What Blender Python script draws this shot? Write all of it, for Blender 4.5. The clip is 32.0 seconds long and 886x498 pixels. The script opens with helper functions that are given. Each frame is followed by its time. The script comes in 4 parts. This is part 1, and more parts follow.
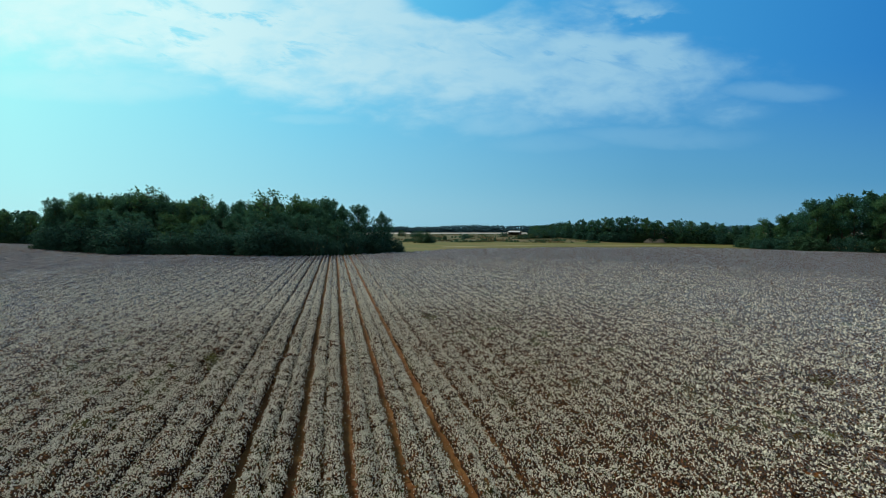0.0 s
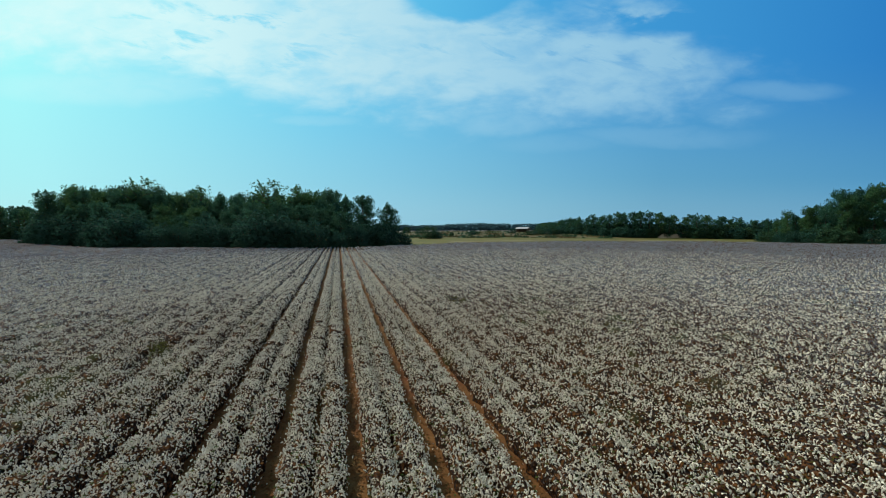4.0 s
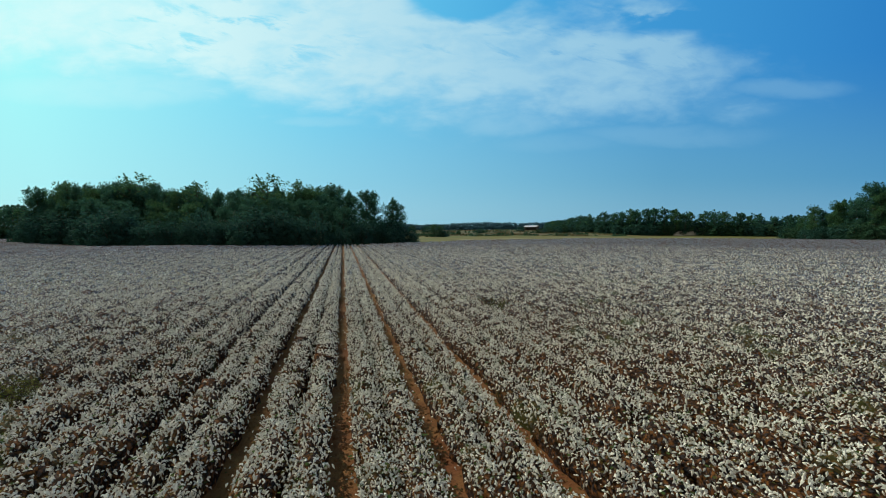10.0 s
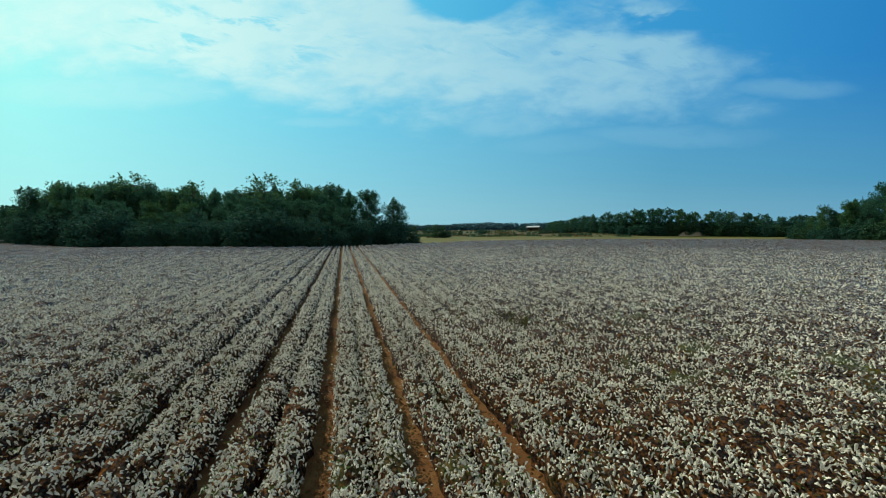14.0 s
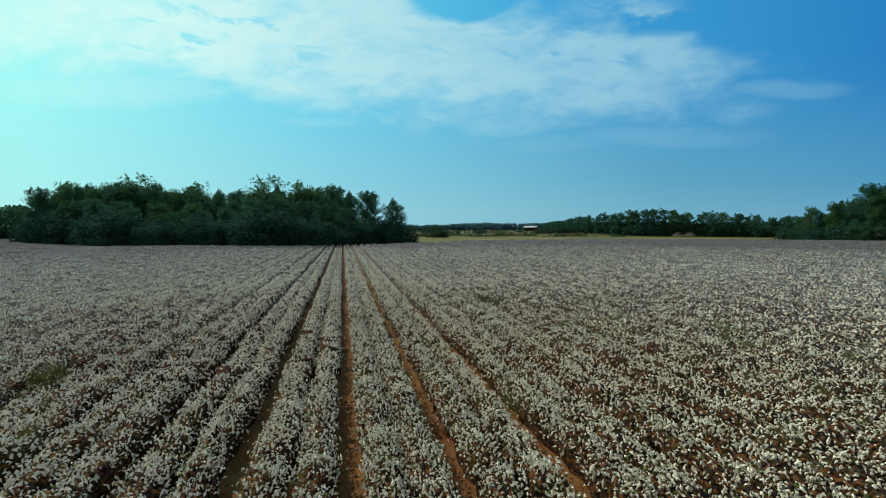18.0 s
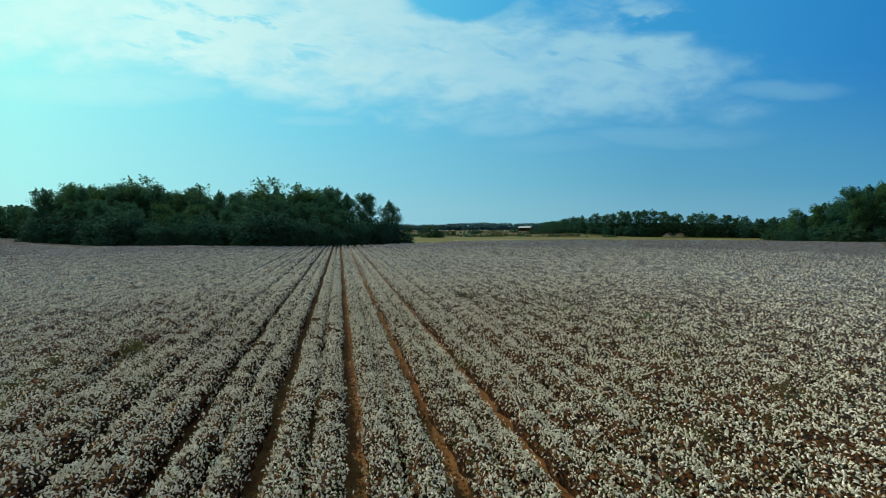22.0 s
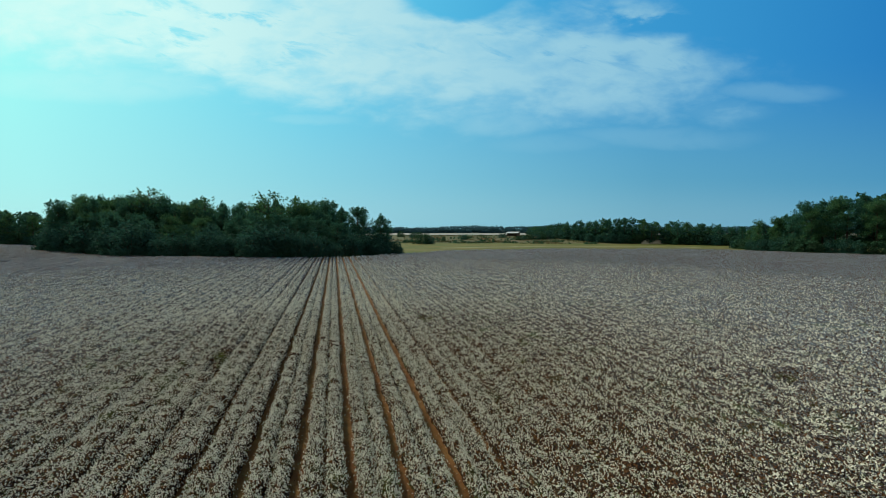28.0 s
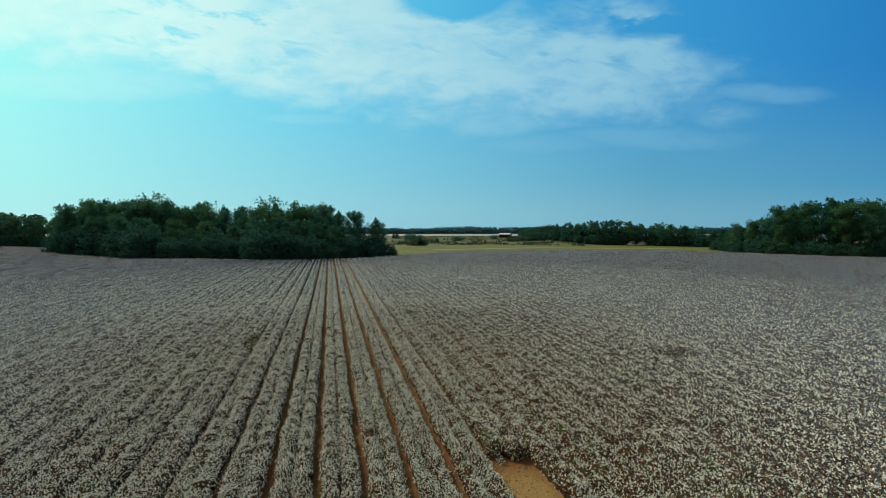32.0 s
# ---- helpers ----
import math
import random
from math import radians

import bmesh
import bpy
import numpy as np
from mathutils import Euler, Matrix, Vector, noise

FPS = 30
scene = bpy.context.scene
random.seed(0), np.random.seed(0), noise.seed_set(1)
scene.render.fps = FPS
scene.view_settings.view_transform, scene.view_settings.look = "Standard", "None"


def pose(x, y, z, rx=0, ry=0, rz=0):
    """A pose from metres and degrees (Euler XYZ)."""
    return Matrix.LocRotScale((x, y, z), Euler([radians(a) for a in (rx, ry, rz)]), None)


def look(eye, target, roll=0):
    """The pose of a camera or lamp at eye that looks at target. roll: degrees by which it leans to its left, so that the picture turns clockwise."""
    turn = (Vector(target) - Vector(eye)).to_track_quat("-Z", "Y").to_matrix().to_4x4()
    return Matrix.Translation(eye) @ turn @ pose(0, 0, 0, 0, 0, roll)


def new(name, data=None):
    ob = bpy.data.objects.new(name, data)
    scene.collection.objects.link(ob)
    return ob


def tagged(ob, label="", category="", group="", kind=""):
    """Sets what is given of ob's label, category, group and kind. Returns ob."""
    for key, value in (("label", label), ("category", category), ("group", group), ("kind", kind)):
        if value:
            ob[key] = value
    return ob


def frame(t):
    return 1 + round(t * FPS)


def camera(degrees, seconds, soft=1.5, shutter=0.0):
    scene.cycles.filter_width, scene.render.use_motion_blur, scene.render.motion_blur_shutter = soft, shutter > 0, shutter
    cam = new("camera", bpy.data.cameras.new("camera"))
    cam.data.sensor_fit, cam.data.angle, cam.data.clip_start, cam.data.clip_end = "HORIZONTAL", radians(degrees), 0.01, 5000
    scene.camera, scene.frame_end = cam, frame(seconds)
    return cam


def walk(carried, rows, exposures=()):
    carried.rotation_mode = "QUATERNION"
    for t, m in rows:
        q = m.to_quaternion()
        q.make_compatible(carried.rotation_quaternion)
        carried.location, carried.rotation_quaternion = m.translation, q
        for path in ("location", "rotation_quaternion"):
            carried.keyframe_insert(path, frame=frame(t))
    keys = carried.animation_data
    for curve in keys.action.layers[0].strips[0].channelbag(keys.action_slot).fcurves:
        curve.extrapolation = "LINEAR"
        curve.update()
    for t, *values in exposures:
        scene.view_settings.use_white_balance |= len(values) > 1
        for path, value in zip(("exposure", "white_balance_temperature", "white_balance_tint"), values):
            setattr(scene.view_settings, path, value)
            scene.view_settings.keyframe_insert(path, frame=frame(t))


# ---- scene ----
cam = camera(92.4, 32.0, soft=1.0)
METRES, EYE, TILT, LEAN, TURN = 53.0, 8.76, -2.65, 0.0, -14.25
ROWS = [
    (0.0, 0.0, 0.0, 0.0, 0.0, 0.0, -0.0),
    (0.5, -0.0052, 0.0224, -0.0052, 0.06, -0.01, 0.01),
    (1.0, -0.0099, 0.0424, -0.0101, 0.13, 0.01, 0.02),
    (1.5, -0.0146, 0.0606, -0.0155, 0.18, 0.02, 0.03),
    (2.0, -0.0189, 0.0794, -0.022, 0.24, 0.05, 0.06),
    (2.5, -0.0234, 0.0978, -0.0302, 0.28, 0.07, 0.09),
    (3.0, -0.0281, 0.117, -0.0379, 0.34, 0.07, 0.11),
    (3.5, -0.0326, 0.1352, -0.0433, 0.4, 0.08, 0.13),
    (5.5, -0.0488, 0.2077, -0.0584, 0.62, 0.11, 0.21),
    (6.0, -0.052, 0.2209, -0.0585, 0.68, 0.11, 0.21),
    (6.5, -0.0546, 0.2316, -0.0627, 0.74, 0.12, 0.22),
    (7.0, -0.0571, 0.2435, -0.0652, 0.79, 0.12, 0.24),
    (7.5, -0.0592, 0.2541, -0.0648, 0.82, 0.13, 0.26),
    (8.0, -0.061, 0.2624, -0.0646, 0.86, 0.16, 0.27),
    (8.5, -0.0627, 0.2723, -0.0642, 0.89, 0.14, 0.29),
    (9.0, -0.0641, 0.2814, -0.064, 0.94, 0.15, 0.3),
    (9.5, -0.0655, 0.2925, -0.0634, 0.98, 0.13, 0.32),
    (10.0, -0.0668, 0.3039, -0.0629, 1.02, 0.12, 0.34),
    (10.5, -0.0683, 0.3171, -0.062, 1.03, 0.11, 0.33),
    (11.0, -0.0697, 0.3274, -0.0615, 1.05, 0.12, 0.34),
    (11.5, -0.0711, 0.3376, -0.0607, 1.06, 0.13, 0.34),
    (12.0, -0.0723, 0.3459, -0.0603, 1.08, 0.15, 0.36),
    (12.5, -0.0739, 0.3569, -0.0595, 1.09, 0.15, 0.37),
    (13.0, -0.0754, 0.3681, -0.0589, 1.12, 0.17, 0.37),
    (13.5, -0.0771, 0.3785, -0.0583, 1.14, 0.18, 0.38),
    (14.0, -0.076, 0.372, -0.0586, 1.13, 0.18, 0.37),
    (14.5, -0.0744, 0.3614, -0.0593, 1.11, 0.16, 0.37),
    (16.5, -0.0686, 0.3209, -0.062, 1.11, 0.14, 0.31),
    (17.0, -0.0672, 0.3089, -0.0627, 1.09, 0.14, 0.31),
    (17.5, -0.0658, 0.2964, -0.0633, 1.05, 0.14, 0.29),
    (18.0, -0.0645, 0.2854, -0.064, 1.0, 0.19, 0.29),
    (18.5, -0.063, 0.2757, -0.0643, 0.97, 0.19, 0.27),
    (19.0, -0.0615, 0.2665, -0.0645, 0.93, 0.15, 0.25),
    (19.5, -0.0598, 0.2576, -0.0647, 0.88, 0.16, 0.25),
    (20.0, -0.0579, 0.2478, -0.065, 0.83, 0.1, 0.23),
    (20.5, -0.0555, 0.2361, -0.0644, 0.8, 0.12, 0.22),
    (21.0, -0.053, 0.2257, -0.0597, 0.75, 0.11, 0.21),
    (21.5, -0.0499, 0.2128, -0.0581, 0.67, 0.09, 0.19),
    (22.0, -0.0464, 0.1977, -0.0581, 0.62, 0.1, 0.19),
    (22.5, -0.0425, 0.1795, -0.054, 0.57, 0.05, 0.19),
    (23.0, -0.0383, 0.1598, -0.049, 0.52, 0.05, 0.17),
    (23.5, -0.0339, 0.1421, -0.0445, 0.48, 0.03, 0.15),
    (24.0, -0.0294, 0.1232, -0.0398, 0.43, 0.04, 0.14),
    (24.5, -0.0251, 0.1058, -0.0332, 0.35, 0.01, 0.09),
    (25.0, -0.0206, 0.0863, -0.0248, 0.27, 0.04, 0.08),
    (25.5, -0.0162, 0.0685, -0.0176, 0.23, -0.01, 0.06),
    (27.5, 0.0032, -0.0136, 0.0032, -0.0, 0.0, -0.01),
    (28.0, 0.0079, -0.0362, 0.0075, -0.07, 0.04, -0.02),
    (28.5, 0.0124, -0.057, 0.0116, -0.11, 0.04, -0.03),
    (29.0, 0.0167, -0.0757, 0.0156, -0.15, 0.03, -0.03),
    (29.5, 0.0207, -0.0961, 0.0189, -0.21, 0.01, -0.03),
    (30.0, 0.0244, -0.1171, 0.0212, -0.29, -0.01, -0.03),
    (30.5, 0.0275, -0.1376, 0.0228, -0.33, -0.03, -0.02),
    (31.0, 0.0308, -0.1598, 0.0239, -0.44, -0.01, -0.0),
    (31.5, 0.0329, -0.1812, 0.0242, -0.55, 0.02, -0.01),
    (32.0, 0.035, -0.202, 0.0233, -0.66, 0.02, 0.0),
]
walk(cam, [(t, pose(0, 0, EYE, TILT, LEAN, TURN) @ pose(METRES * x, METRES * y, METRES * z, 90 + pitch, roll, yaw)) for t, x, y, z, yaw, pitch, roll in ROWS],
     exposures=[(0.0, 0.0, 6500, 7), (13.6, 0.0, 6500, 7), (13.7, 0.0, 6600, -1), (32.0, 0.0, 6600, -1)])   # the picture turns greener half way

# ---- plan: metres along and across the first heading of the flight ----
HEAD = radians(-TURN)
SN, CS = math.sin(HEAD), math.cos(HEAD)


def cw(X, Z):
    """World x, y of a place X to the right and Z ahead of the first eye, along its heading."""
    return X * CS + Z * SN, -X * SN + Z * CS


GROUND_Z = [-200, -60, 0, 14, 22, 32, 61, 100, 135, 190, 235, 270, 320, 420, 700, 1000, 4500]
GROUND_H = [-0.3, -0.3, -0.1, 0.0, 0.1, 0.18, 0.4, 0.65, 0.65, 0.6, 1.0, 2.2, 4.2, 4.7, 5.0, 5.0, 5.0]
SIDE_X = [-420, -200, -110, -40, 40, 110, 155, 330]        # the far land rises to the left and falls to the right
SIDE_H = [1.5, 1.1, -0.1, 0.05, 0.1, -0.75, -0.9, -1.2]
FINE_Z = np.linspace(-200, 4500, 4701)
FINE_H = np.interp(FINE_Z, GROUND_Z, GROUND_H)
FINE_H = np.convolve(np.pad(FINE_H, 6, mode="edge"), np.ones(13) / 13, mode="valid")


def ground_at(x, y):
    """Height of the land."""
    x, y = np.asarray(x, float), np.asarray(y, float)
    ahead = x * SN + y * CS
    z = np.interp(ahead, FINE_Z, FINE_H) + np.interp(x * CS - y * SN, SIDE_X, SIDE_H) * np.interp(ahead, [70, 130, 260, 380], [0, 1, 0.8, 0])
    return z + 0.10 * np.sin(x / 17.0 + 1.3) * np.sin(y / 23.0) + 0.05 * np.sin(x / 7.3 + y / 11.0)


FIELD = [cw(*p) for p in [(-420, -80), (-420, 212), (-300, 205), (-200, 198), (-168, 196), (-158, 164), (-116, 140), (-93, 131), (-64, 126), (-39, 125),
                          (-24, 133), (-11, 147), (4, 168), (26, 174), (53, 184), (80, 188), (111, 200), (130, 190), (142, 166), (156, 155), (260, 108), (380, 45), (420, -80)]]


def inside(px, py, poly=FIELD):
    px, py = np.asarray(px, float), np.asarray(py, float)
    res = np.zeros(px.shape, bool)
    for (x1, y1), (x2, y2) in zip(poly, poly[1:] + poly[:1]):
        cond = ((y1 > py) != (y2 > py)) & (px < (x2 - x1) * (py - y1) / (y2 - y1 + 1e-12) + x1)
        res ^= cond
    return res


# bare or thin spots of the crop: x, y, half widths, least fullness
BARE = [(6.75, 4.5, 1.02, 2.4, 0.0), (-7.5, 28.3, 0.9, 2.3, 0.40), (8.4, 37.4, 0.7, 1.5, 0.40), (26.0, 17.2, 1.6, 1.4, 0.40)]


# ---- light ----
SUN_AZ, SUN_EL = HEAD - radians(46), radians(37)
SUN_DIR = Vector((math.sin(SUN_AZ) * math.cos(SUN_EL), math.cos(SUN_AZ) * math.cos(SUN_EL), math.sin(SUN_EL)))
sun_data = bpy.data.lights.new("sun", "SUN")
sun_data.energy, sun_data.angle, sun_data.color = 3.55, radians(0.6), (1.0, 0.88, 0.71)
sun = new("sun", sun_data)
sun.matrix_world = look(SUN_DIR * 300, (0, 0, 0))


class Nodes:
    """Short hand for a node tree."""

    def __init__(self, tree):
        self.tree = tree
        tree.nodes.clear()

    def add(self, kind, **kw):
        n = self.tree.nodes.new(kind)
        for k, v in kw.items():
            if k.startswith("i_"):
                n.inputs[int(k[2:])].default_value = v
            else:
                setattr(n, k, v)
        return n

    def link(self, a, b):
        self.tree.links.new(a, b)
        return b

    def put(self, socket, value):
        if isinstance(value, bpy.types.NodeSocket):
            self.tree.links.new(value, socket)
        else:
            socket.default_value = value

    def math(self, op, a, b=0.0, c=0.0, clamp=False):
        n = self.add("ShaderNodeMath", operation=op, use_clamp=clamp)
        for s, v in zip(n.inputs, (a, b, c)):
            self.put(s, v)
        return n.outputs[0]

    def dot(self, a, v):
        n = self.add("ShaderNodeVectorMath", operation="DOT_PRODUCT")
        self.put(n.inputs[0], a)
        n.inputs[1].default_value = v
        return n.outputs["Value"]

    def step(self, v, lo, hi):
        n = self.add("ShaderNodeMapRange", interpolation_type="SMOOTHSTEP")
        self.put(n.inputs[0], v)
        n.inputs[1].default_value, n.inputs[2].default_value = lo, hi
        return n.outputs[0]

    def mix(self, f, a, b, blend="MIX"):
        n = self.add("ShaderNodeMix", data_type="RGBA", blend_type=blend)
        self.put(n.inputs[0], f)
        self.put(n.inputs[6], a)
        self.put(n.inputs[7], b)
        return n.outputs[2]

    def noise(self, vec, scale, detail=4.0, rough=0.55, distortion=0.0):
        n = self.add("ShaderNodeTexNoise")
        if vec is not None:
            self.link(vec, n.inputs["Vector"])
        n.inputs["Scale"].default_value = scale
        n.inputs["Detail"].default_value = detail
        n.inputs["Roughness"].default_value = rough
        n.inputs["Distortion"].default_value = distortion
        return n.outputs[0]

    def ramp(self, f, stops):
        n = self.add("ShaderNodeValToRGB")
        self.put(n.inputs[0], f)
        el = n.color_ramp.elements
        while len(el) < len(stops):
            el.new(0.5)
        for e, (p, c) in zip(el, stops):
            e.position = p
            e.color = (*c, 1)
        return n.outputs[0]

    def xyz(self, x, y, z):
        n = self.add("ShaderNodeCombineXYZ")
        for s, v in zip(n.inputs, (x, y, z)):
            self.put(s, v)
        return n.outputs[0]


def make_world():
    w = bpy.data.worlds.new("sky")
    scene.world = w
    w.use_nodes = True
    N = Nodes(w.node_tree)
    d = N.add("ShaderNodeTexCoord").outputs["Generated"]
    right, fwd = (CS, -SN, 0), (SN, CS, 0)
    a, b, up = N.dot(d, right), N.dot(d, fwd), N.dot(d, (0, 0, 1))
    ahead = N.step(b, -0.25, 0.35)
    b = N.math("MAXIMUM", b, 0.12)
    u, v = N.math("DIVIDE", a, b), N.math("DIVIDE", up, b)
    u = N.math("MINIMUM", N.math("MAXIMUM", u, -4.0), 4.0)
    v = N.math("MINIMUM", v, 4.0)
    # clear sky, brightest towards the sun
    across = N.math("MULTIPLY_ADD", u, 0.4, 0.5, clamp=True)
    high = N.ramp(across, SKY_HIGH)
    low = N.ramp(across, SKY_LOW)
    clear = N.mix(N.step(v, 0.02, 0.42), low, high)
    clear = N.mix(N.math("MULTIPLY", N.math("SUBTRACT", 1.0, N.step(v, 0.0, 0.13)), 0.16), clear, (0.52, 0.70, 0.78, 1))   # paler at the horizon
    nishita = N.add("ShaderNodeTexSky", sky_type="NISHITA", sun_disc=False, sun_elevation=SUN_EL, sun_rotation=SUN_AZ)
    nishita.air_density, nishita.dust_density = 1.0, 1.5
    day = N.mix(1.0, nishita.outputs[0], (0.10, 0.10, 0.10, 1), "MULTIPLY")
    clear = N.mix(0.06, clear, day)
    # a long bank of thin cloud
    flat = N.xyz(N.math("MULTIPLY", u, 1.0), N.math("MULTIPLY", v, 2.3), 0.0)
    big = N.math("SUBTRACT", N.noise(flat, 3.4, 6, 0.58, 0.25), 0.5)
    fine = N.math("SUBTRACT", N.noise(flat, 11.0, 4, 0.55, 0.3), 0.5)
    wob = N.math("ADD", N.math("MULTIPLY", big, 0.24), N.math("MULTIPLY", fine, 0.10))
    under = N.math("SUBTRACT", v, N.math("MAXIMUM", N.math("MULTIPLY_ADD", u, -0.135, 0.262), N.math("MULTIPLY_ADD", u, 0.085, 0.228)))       # above the bank's lower edge
    over = N.math("SUBTRACT", N.math("MULTIPLY_ADD", u, -0.22, 0.562), v)        # below its upper edge
    end = N.math("MULTIPLY", N.math("SUBTRACT", 0.66, u), 0.34)
    core = N.math("MINIMUM", N.math("MINIMUM", under, over), end)
    def spot(cu, cv, ru, rv, wander=0.0):
        """1 in the middle of a soft oval patch of sky, 0 outside it."""
        du = N.math("DIVIDE", N.math("SUBTRACT", u, cu), ru)
        dv = N.math("DIVIDE", N.math("SUBTRACT", N.math("MULTIPLY_ADD", big, wander, v), cv), rv)
        far = N.math("ADD", N.math("MULTIPLY", du, du), N.math("MULTIPLY", dv, dv))
        return N.math("SUBTRACT", 1.0, N.step(far, 0.0, 2.0))
    for cu, cv, ru, rv, deep in ((0.03, 0.535, 0.11, 0.045, 0.17), (-0.42, 0.47, 0.16, 0.04, 0.03), (0.435, 0.415, 0.045, 0.022, 0.075), (0.50, 0.47, 0.10, 0.025, 0.06)):
        core = N.math("SUBTRACT", core, N.math("MULTIPLY", spot(cu, cv, ru, rv, 0.14), deep))
    for cu, cv, ru, rv, puff in ((0.45, 0.52, 0.10, 0.030, 0.062), (0.49, 0.435, 0.07, 0.024, 0.055), (0.50, 0.395, 0.07, 0.02, 0.04)):
        core = N.math("ADD", core, N.math("MULTIPLY", spot(cu, cv, ru, rv, 0.14), puff))
    mask = N.step(N.math("ADD", core, wob), -0.055, 0.10)
    # small blue holes where the bank is mottled
    ripple = N.xyz(N.math("MULTIPLY_ADD", v, 0.9, u), N.math("MULTIPLY_ADD", u, 0.35, N.math("MULTIPLY", v, 2.6)), 0.0)
    mottle = N.math("SUBTRACT", N.noise(ripple, 8.5, 5, 0.62, 0.35), 0.5)
    where = N.math("MAXIMUM", spot(-0.52, 0.46, 0.30, 0.09), N.math("MULTIPLY", spot(0.30, 0.43, 0.42, 0.07), 0.55))
    holes = N.math("MULTIPLY", N.step(mottle, 0.02, 0.17), where)
    thin = N.math("MULTIPLY_ADD", fine, 0.9, N.math("MULTIPLY_ADD", big, 1.2, 0.90), clamp=True)
    mask = N.math("MULTIPLY", mask, N.math("MULTIPLY", thin, N.math("SUBTRACT", 1.0, N.math("MULTIPLY", holes, 0.85))))
    # thin streaks and veils off the bank's end and under its edge
    for cu, cv, ru, rv, full in ((0.77, 0.318, 0.13, 0.020, 0.42), (0.52, 0.215, 0.19, 0.022, 0.26), (0.14, 0.245, 0.10, 0.026, 0.45), (0.25, 0.195, 0.12, 0.018, 0.14),
                                 (-0.78, 0.335, 0.26, 0.035, 0.30), (-0.30, 0.255, 0.09, 0.012, 0.18), (0.66, 0.275, 0.10, 0.020, 0.22)):
        veil = N.math("MULTIPLY", spot(cu, cv, ru, rv, 0.06), N.math("MULTIPLY_ADD", fine, 1.6, 0.95, clamp=True))
        mask = N.math("MAXIMUM", mask, N.math("MULTIPLY", veil, full))
    cloud = N.ramp(across, CLOUD)
    colour = N.mix(mask, clear, cloud)
    colour = N.mix(ahead, (0.34, 0.335, 0.32, 1), colour)   # neutral grey added over the unseen sky behind, to offset the blue fill
    bg = N.add("ShaderNodeBackground")
    N.link(colour, bg.inputs[0])
    bg.inputs[1].default_value = 1.0
    out = N.add("ShaderNodeOutputWorld")
    N.link(bg.outputs[0], out.inputs[0])


SKY_HIGH = [(0.0, (0.36, 0.91, 0.93)), (0.10, (0.33, 0.91, 0.95)), (0.38, (0.13, 0.61, 0.90)), (0.62, (0.050, 0.34, 0.71)), (0.92, (0.018, 0.20, 0.56)), (1.0, (0.016, 0.18, 0.52))]
SKY_LOW = [(0.0, (0.36, 0.82, 0.88)), (0.12, (0.36, 0.82, 0.90)), (0.45, (0.230, 0.562, 0.748)), (0.7, (0.116, 0.365, 0.572)), (1.0, (0.064, 0.285, 0.530))]
CLOUD = [(0.0, (0.66, 0.98, 0.98)), (0.25, (0.66, 0.93, 0.96)), (0.55, (0.36, 0.63, 0.81)), (0.8, (0.22, 0.46, 0.70)), (1.0, (0.18, 0.42, 0.68))]
make_world()


# ---- materials ----
def material(name, rough=0.9):
    m = bpy.data.materials.new(name)
    m.use_nodes = True
    N = Nodes(m.node_tree)
    bsdf = N.add("ShaderNodeBsdfPrincipled")
    bsdf.inputs["Roughness"].default_value = rough
    bsdf.inputs["Specular IOR Level"].default_value = 0.2
    out = N.add("ShaderNodeOutputMaterial")
    N.link(bsdf.outputs[0], out.inputs[0])
    return m, N, bsdf


def coords(N):
    return N.add("ShaderNodeTexCoord").outputs["Object"]


def bump(N, bsdf, height, strength=0.4, distance=0.05):
    n = N.add("ShaderNodeBump")
    n.inputs["Strength"].default_value, n.inputs["Distance"].default_value = strength, distance
    N.link(height, n.inputs["Height"])
    N.link(n.outputs[0], bsdf.inputs["Normal"])


def island(N):
    return N.add("ShaderNodeNewGeometry").outputs["Random Per Island"]


def soil_material():
    m, N, b = material("red_clay_soil", 0.95)
    c = coords(N)
    big, mid, fine = N.noise(c, 0.12, 4), N.noise(c, 1.3, 5, 0.6), N.noise(c, 14, 4, 0.7)
    col = N.mix(N.step(big, 0.35, 0.65), (0.150, 0.070, 0.021, 1), (0.145, 0.050, 0.018, 1))
    col = N.mix(N.step(mid, 0.42, 0.72), col, (0.215, 0.106, 0.036, 1))
    col = N.mix(N.step(fine, 0.55, 0.75), col, (0.055, 0.022, 0.011, 1))
    # pale dry crust on the bare patch
    away = N.add("ShaderNodeVectorMath", operation="DISTANCE")
    N.link(c, away.inputs[0])
    away.inputs[1].default_value = (BARE[0][0], BARE[0][1] - 0.4, 0)
    crust = N.math("SUBTRACT", 1.0, N.step(N.math("MULTIPLY_ADD", N.math("SUBTRACT", mid, 0.5), 2.5, away.outputs["Value"]), 0.8, 2.4))
    col = N.mix(N.math("MULTIPLY", crust, 0.75), col, N.mix(N.step(fine, 0.4, 0.7), (0.34, 0.205, 0.070, 1), (0.24, 0.13, 0.045, 1)))
    N.link(col, b.inputs["Base Color"])
    bump(N, b, fine, 0.6, 0.06)
    return m


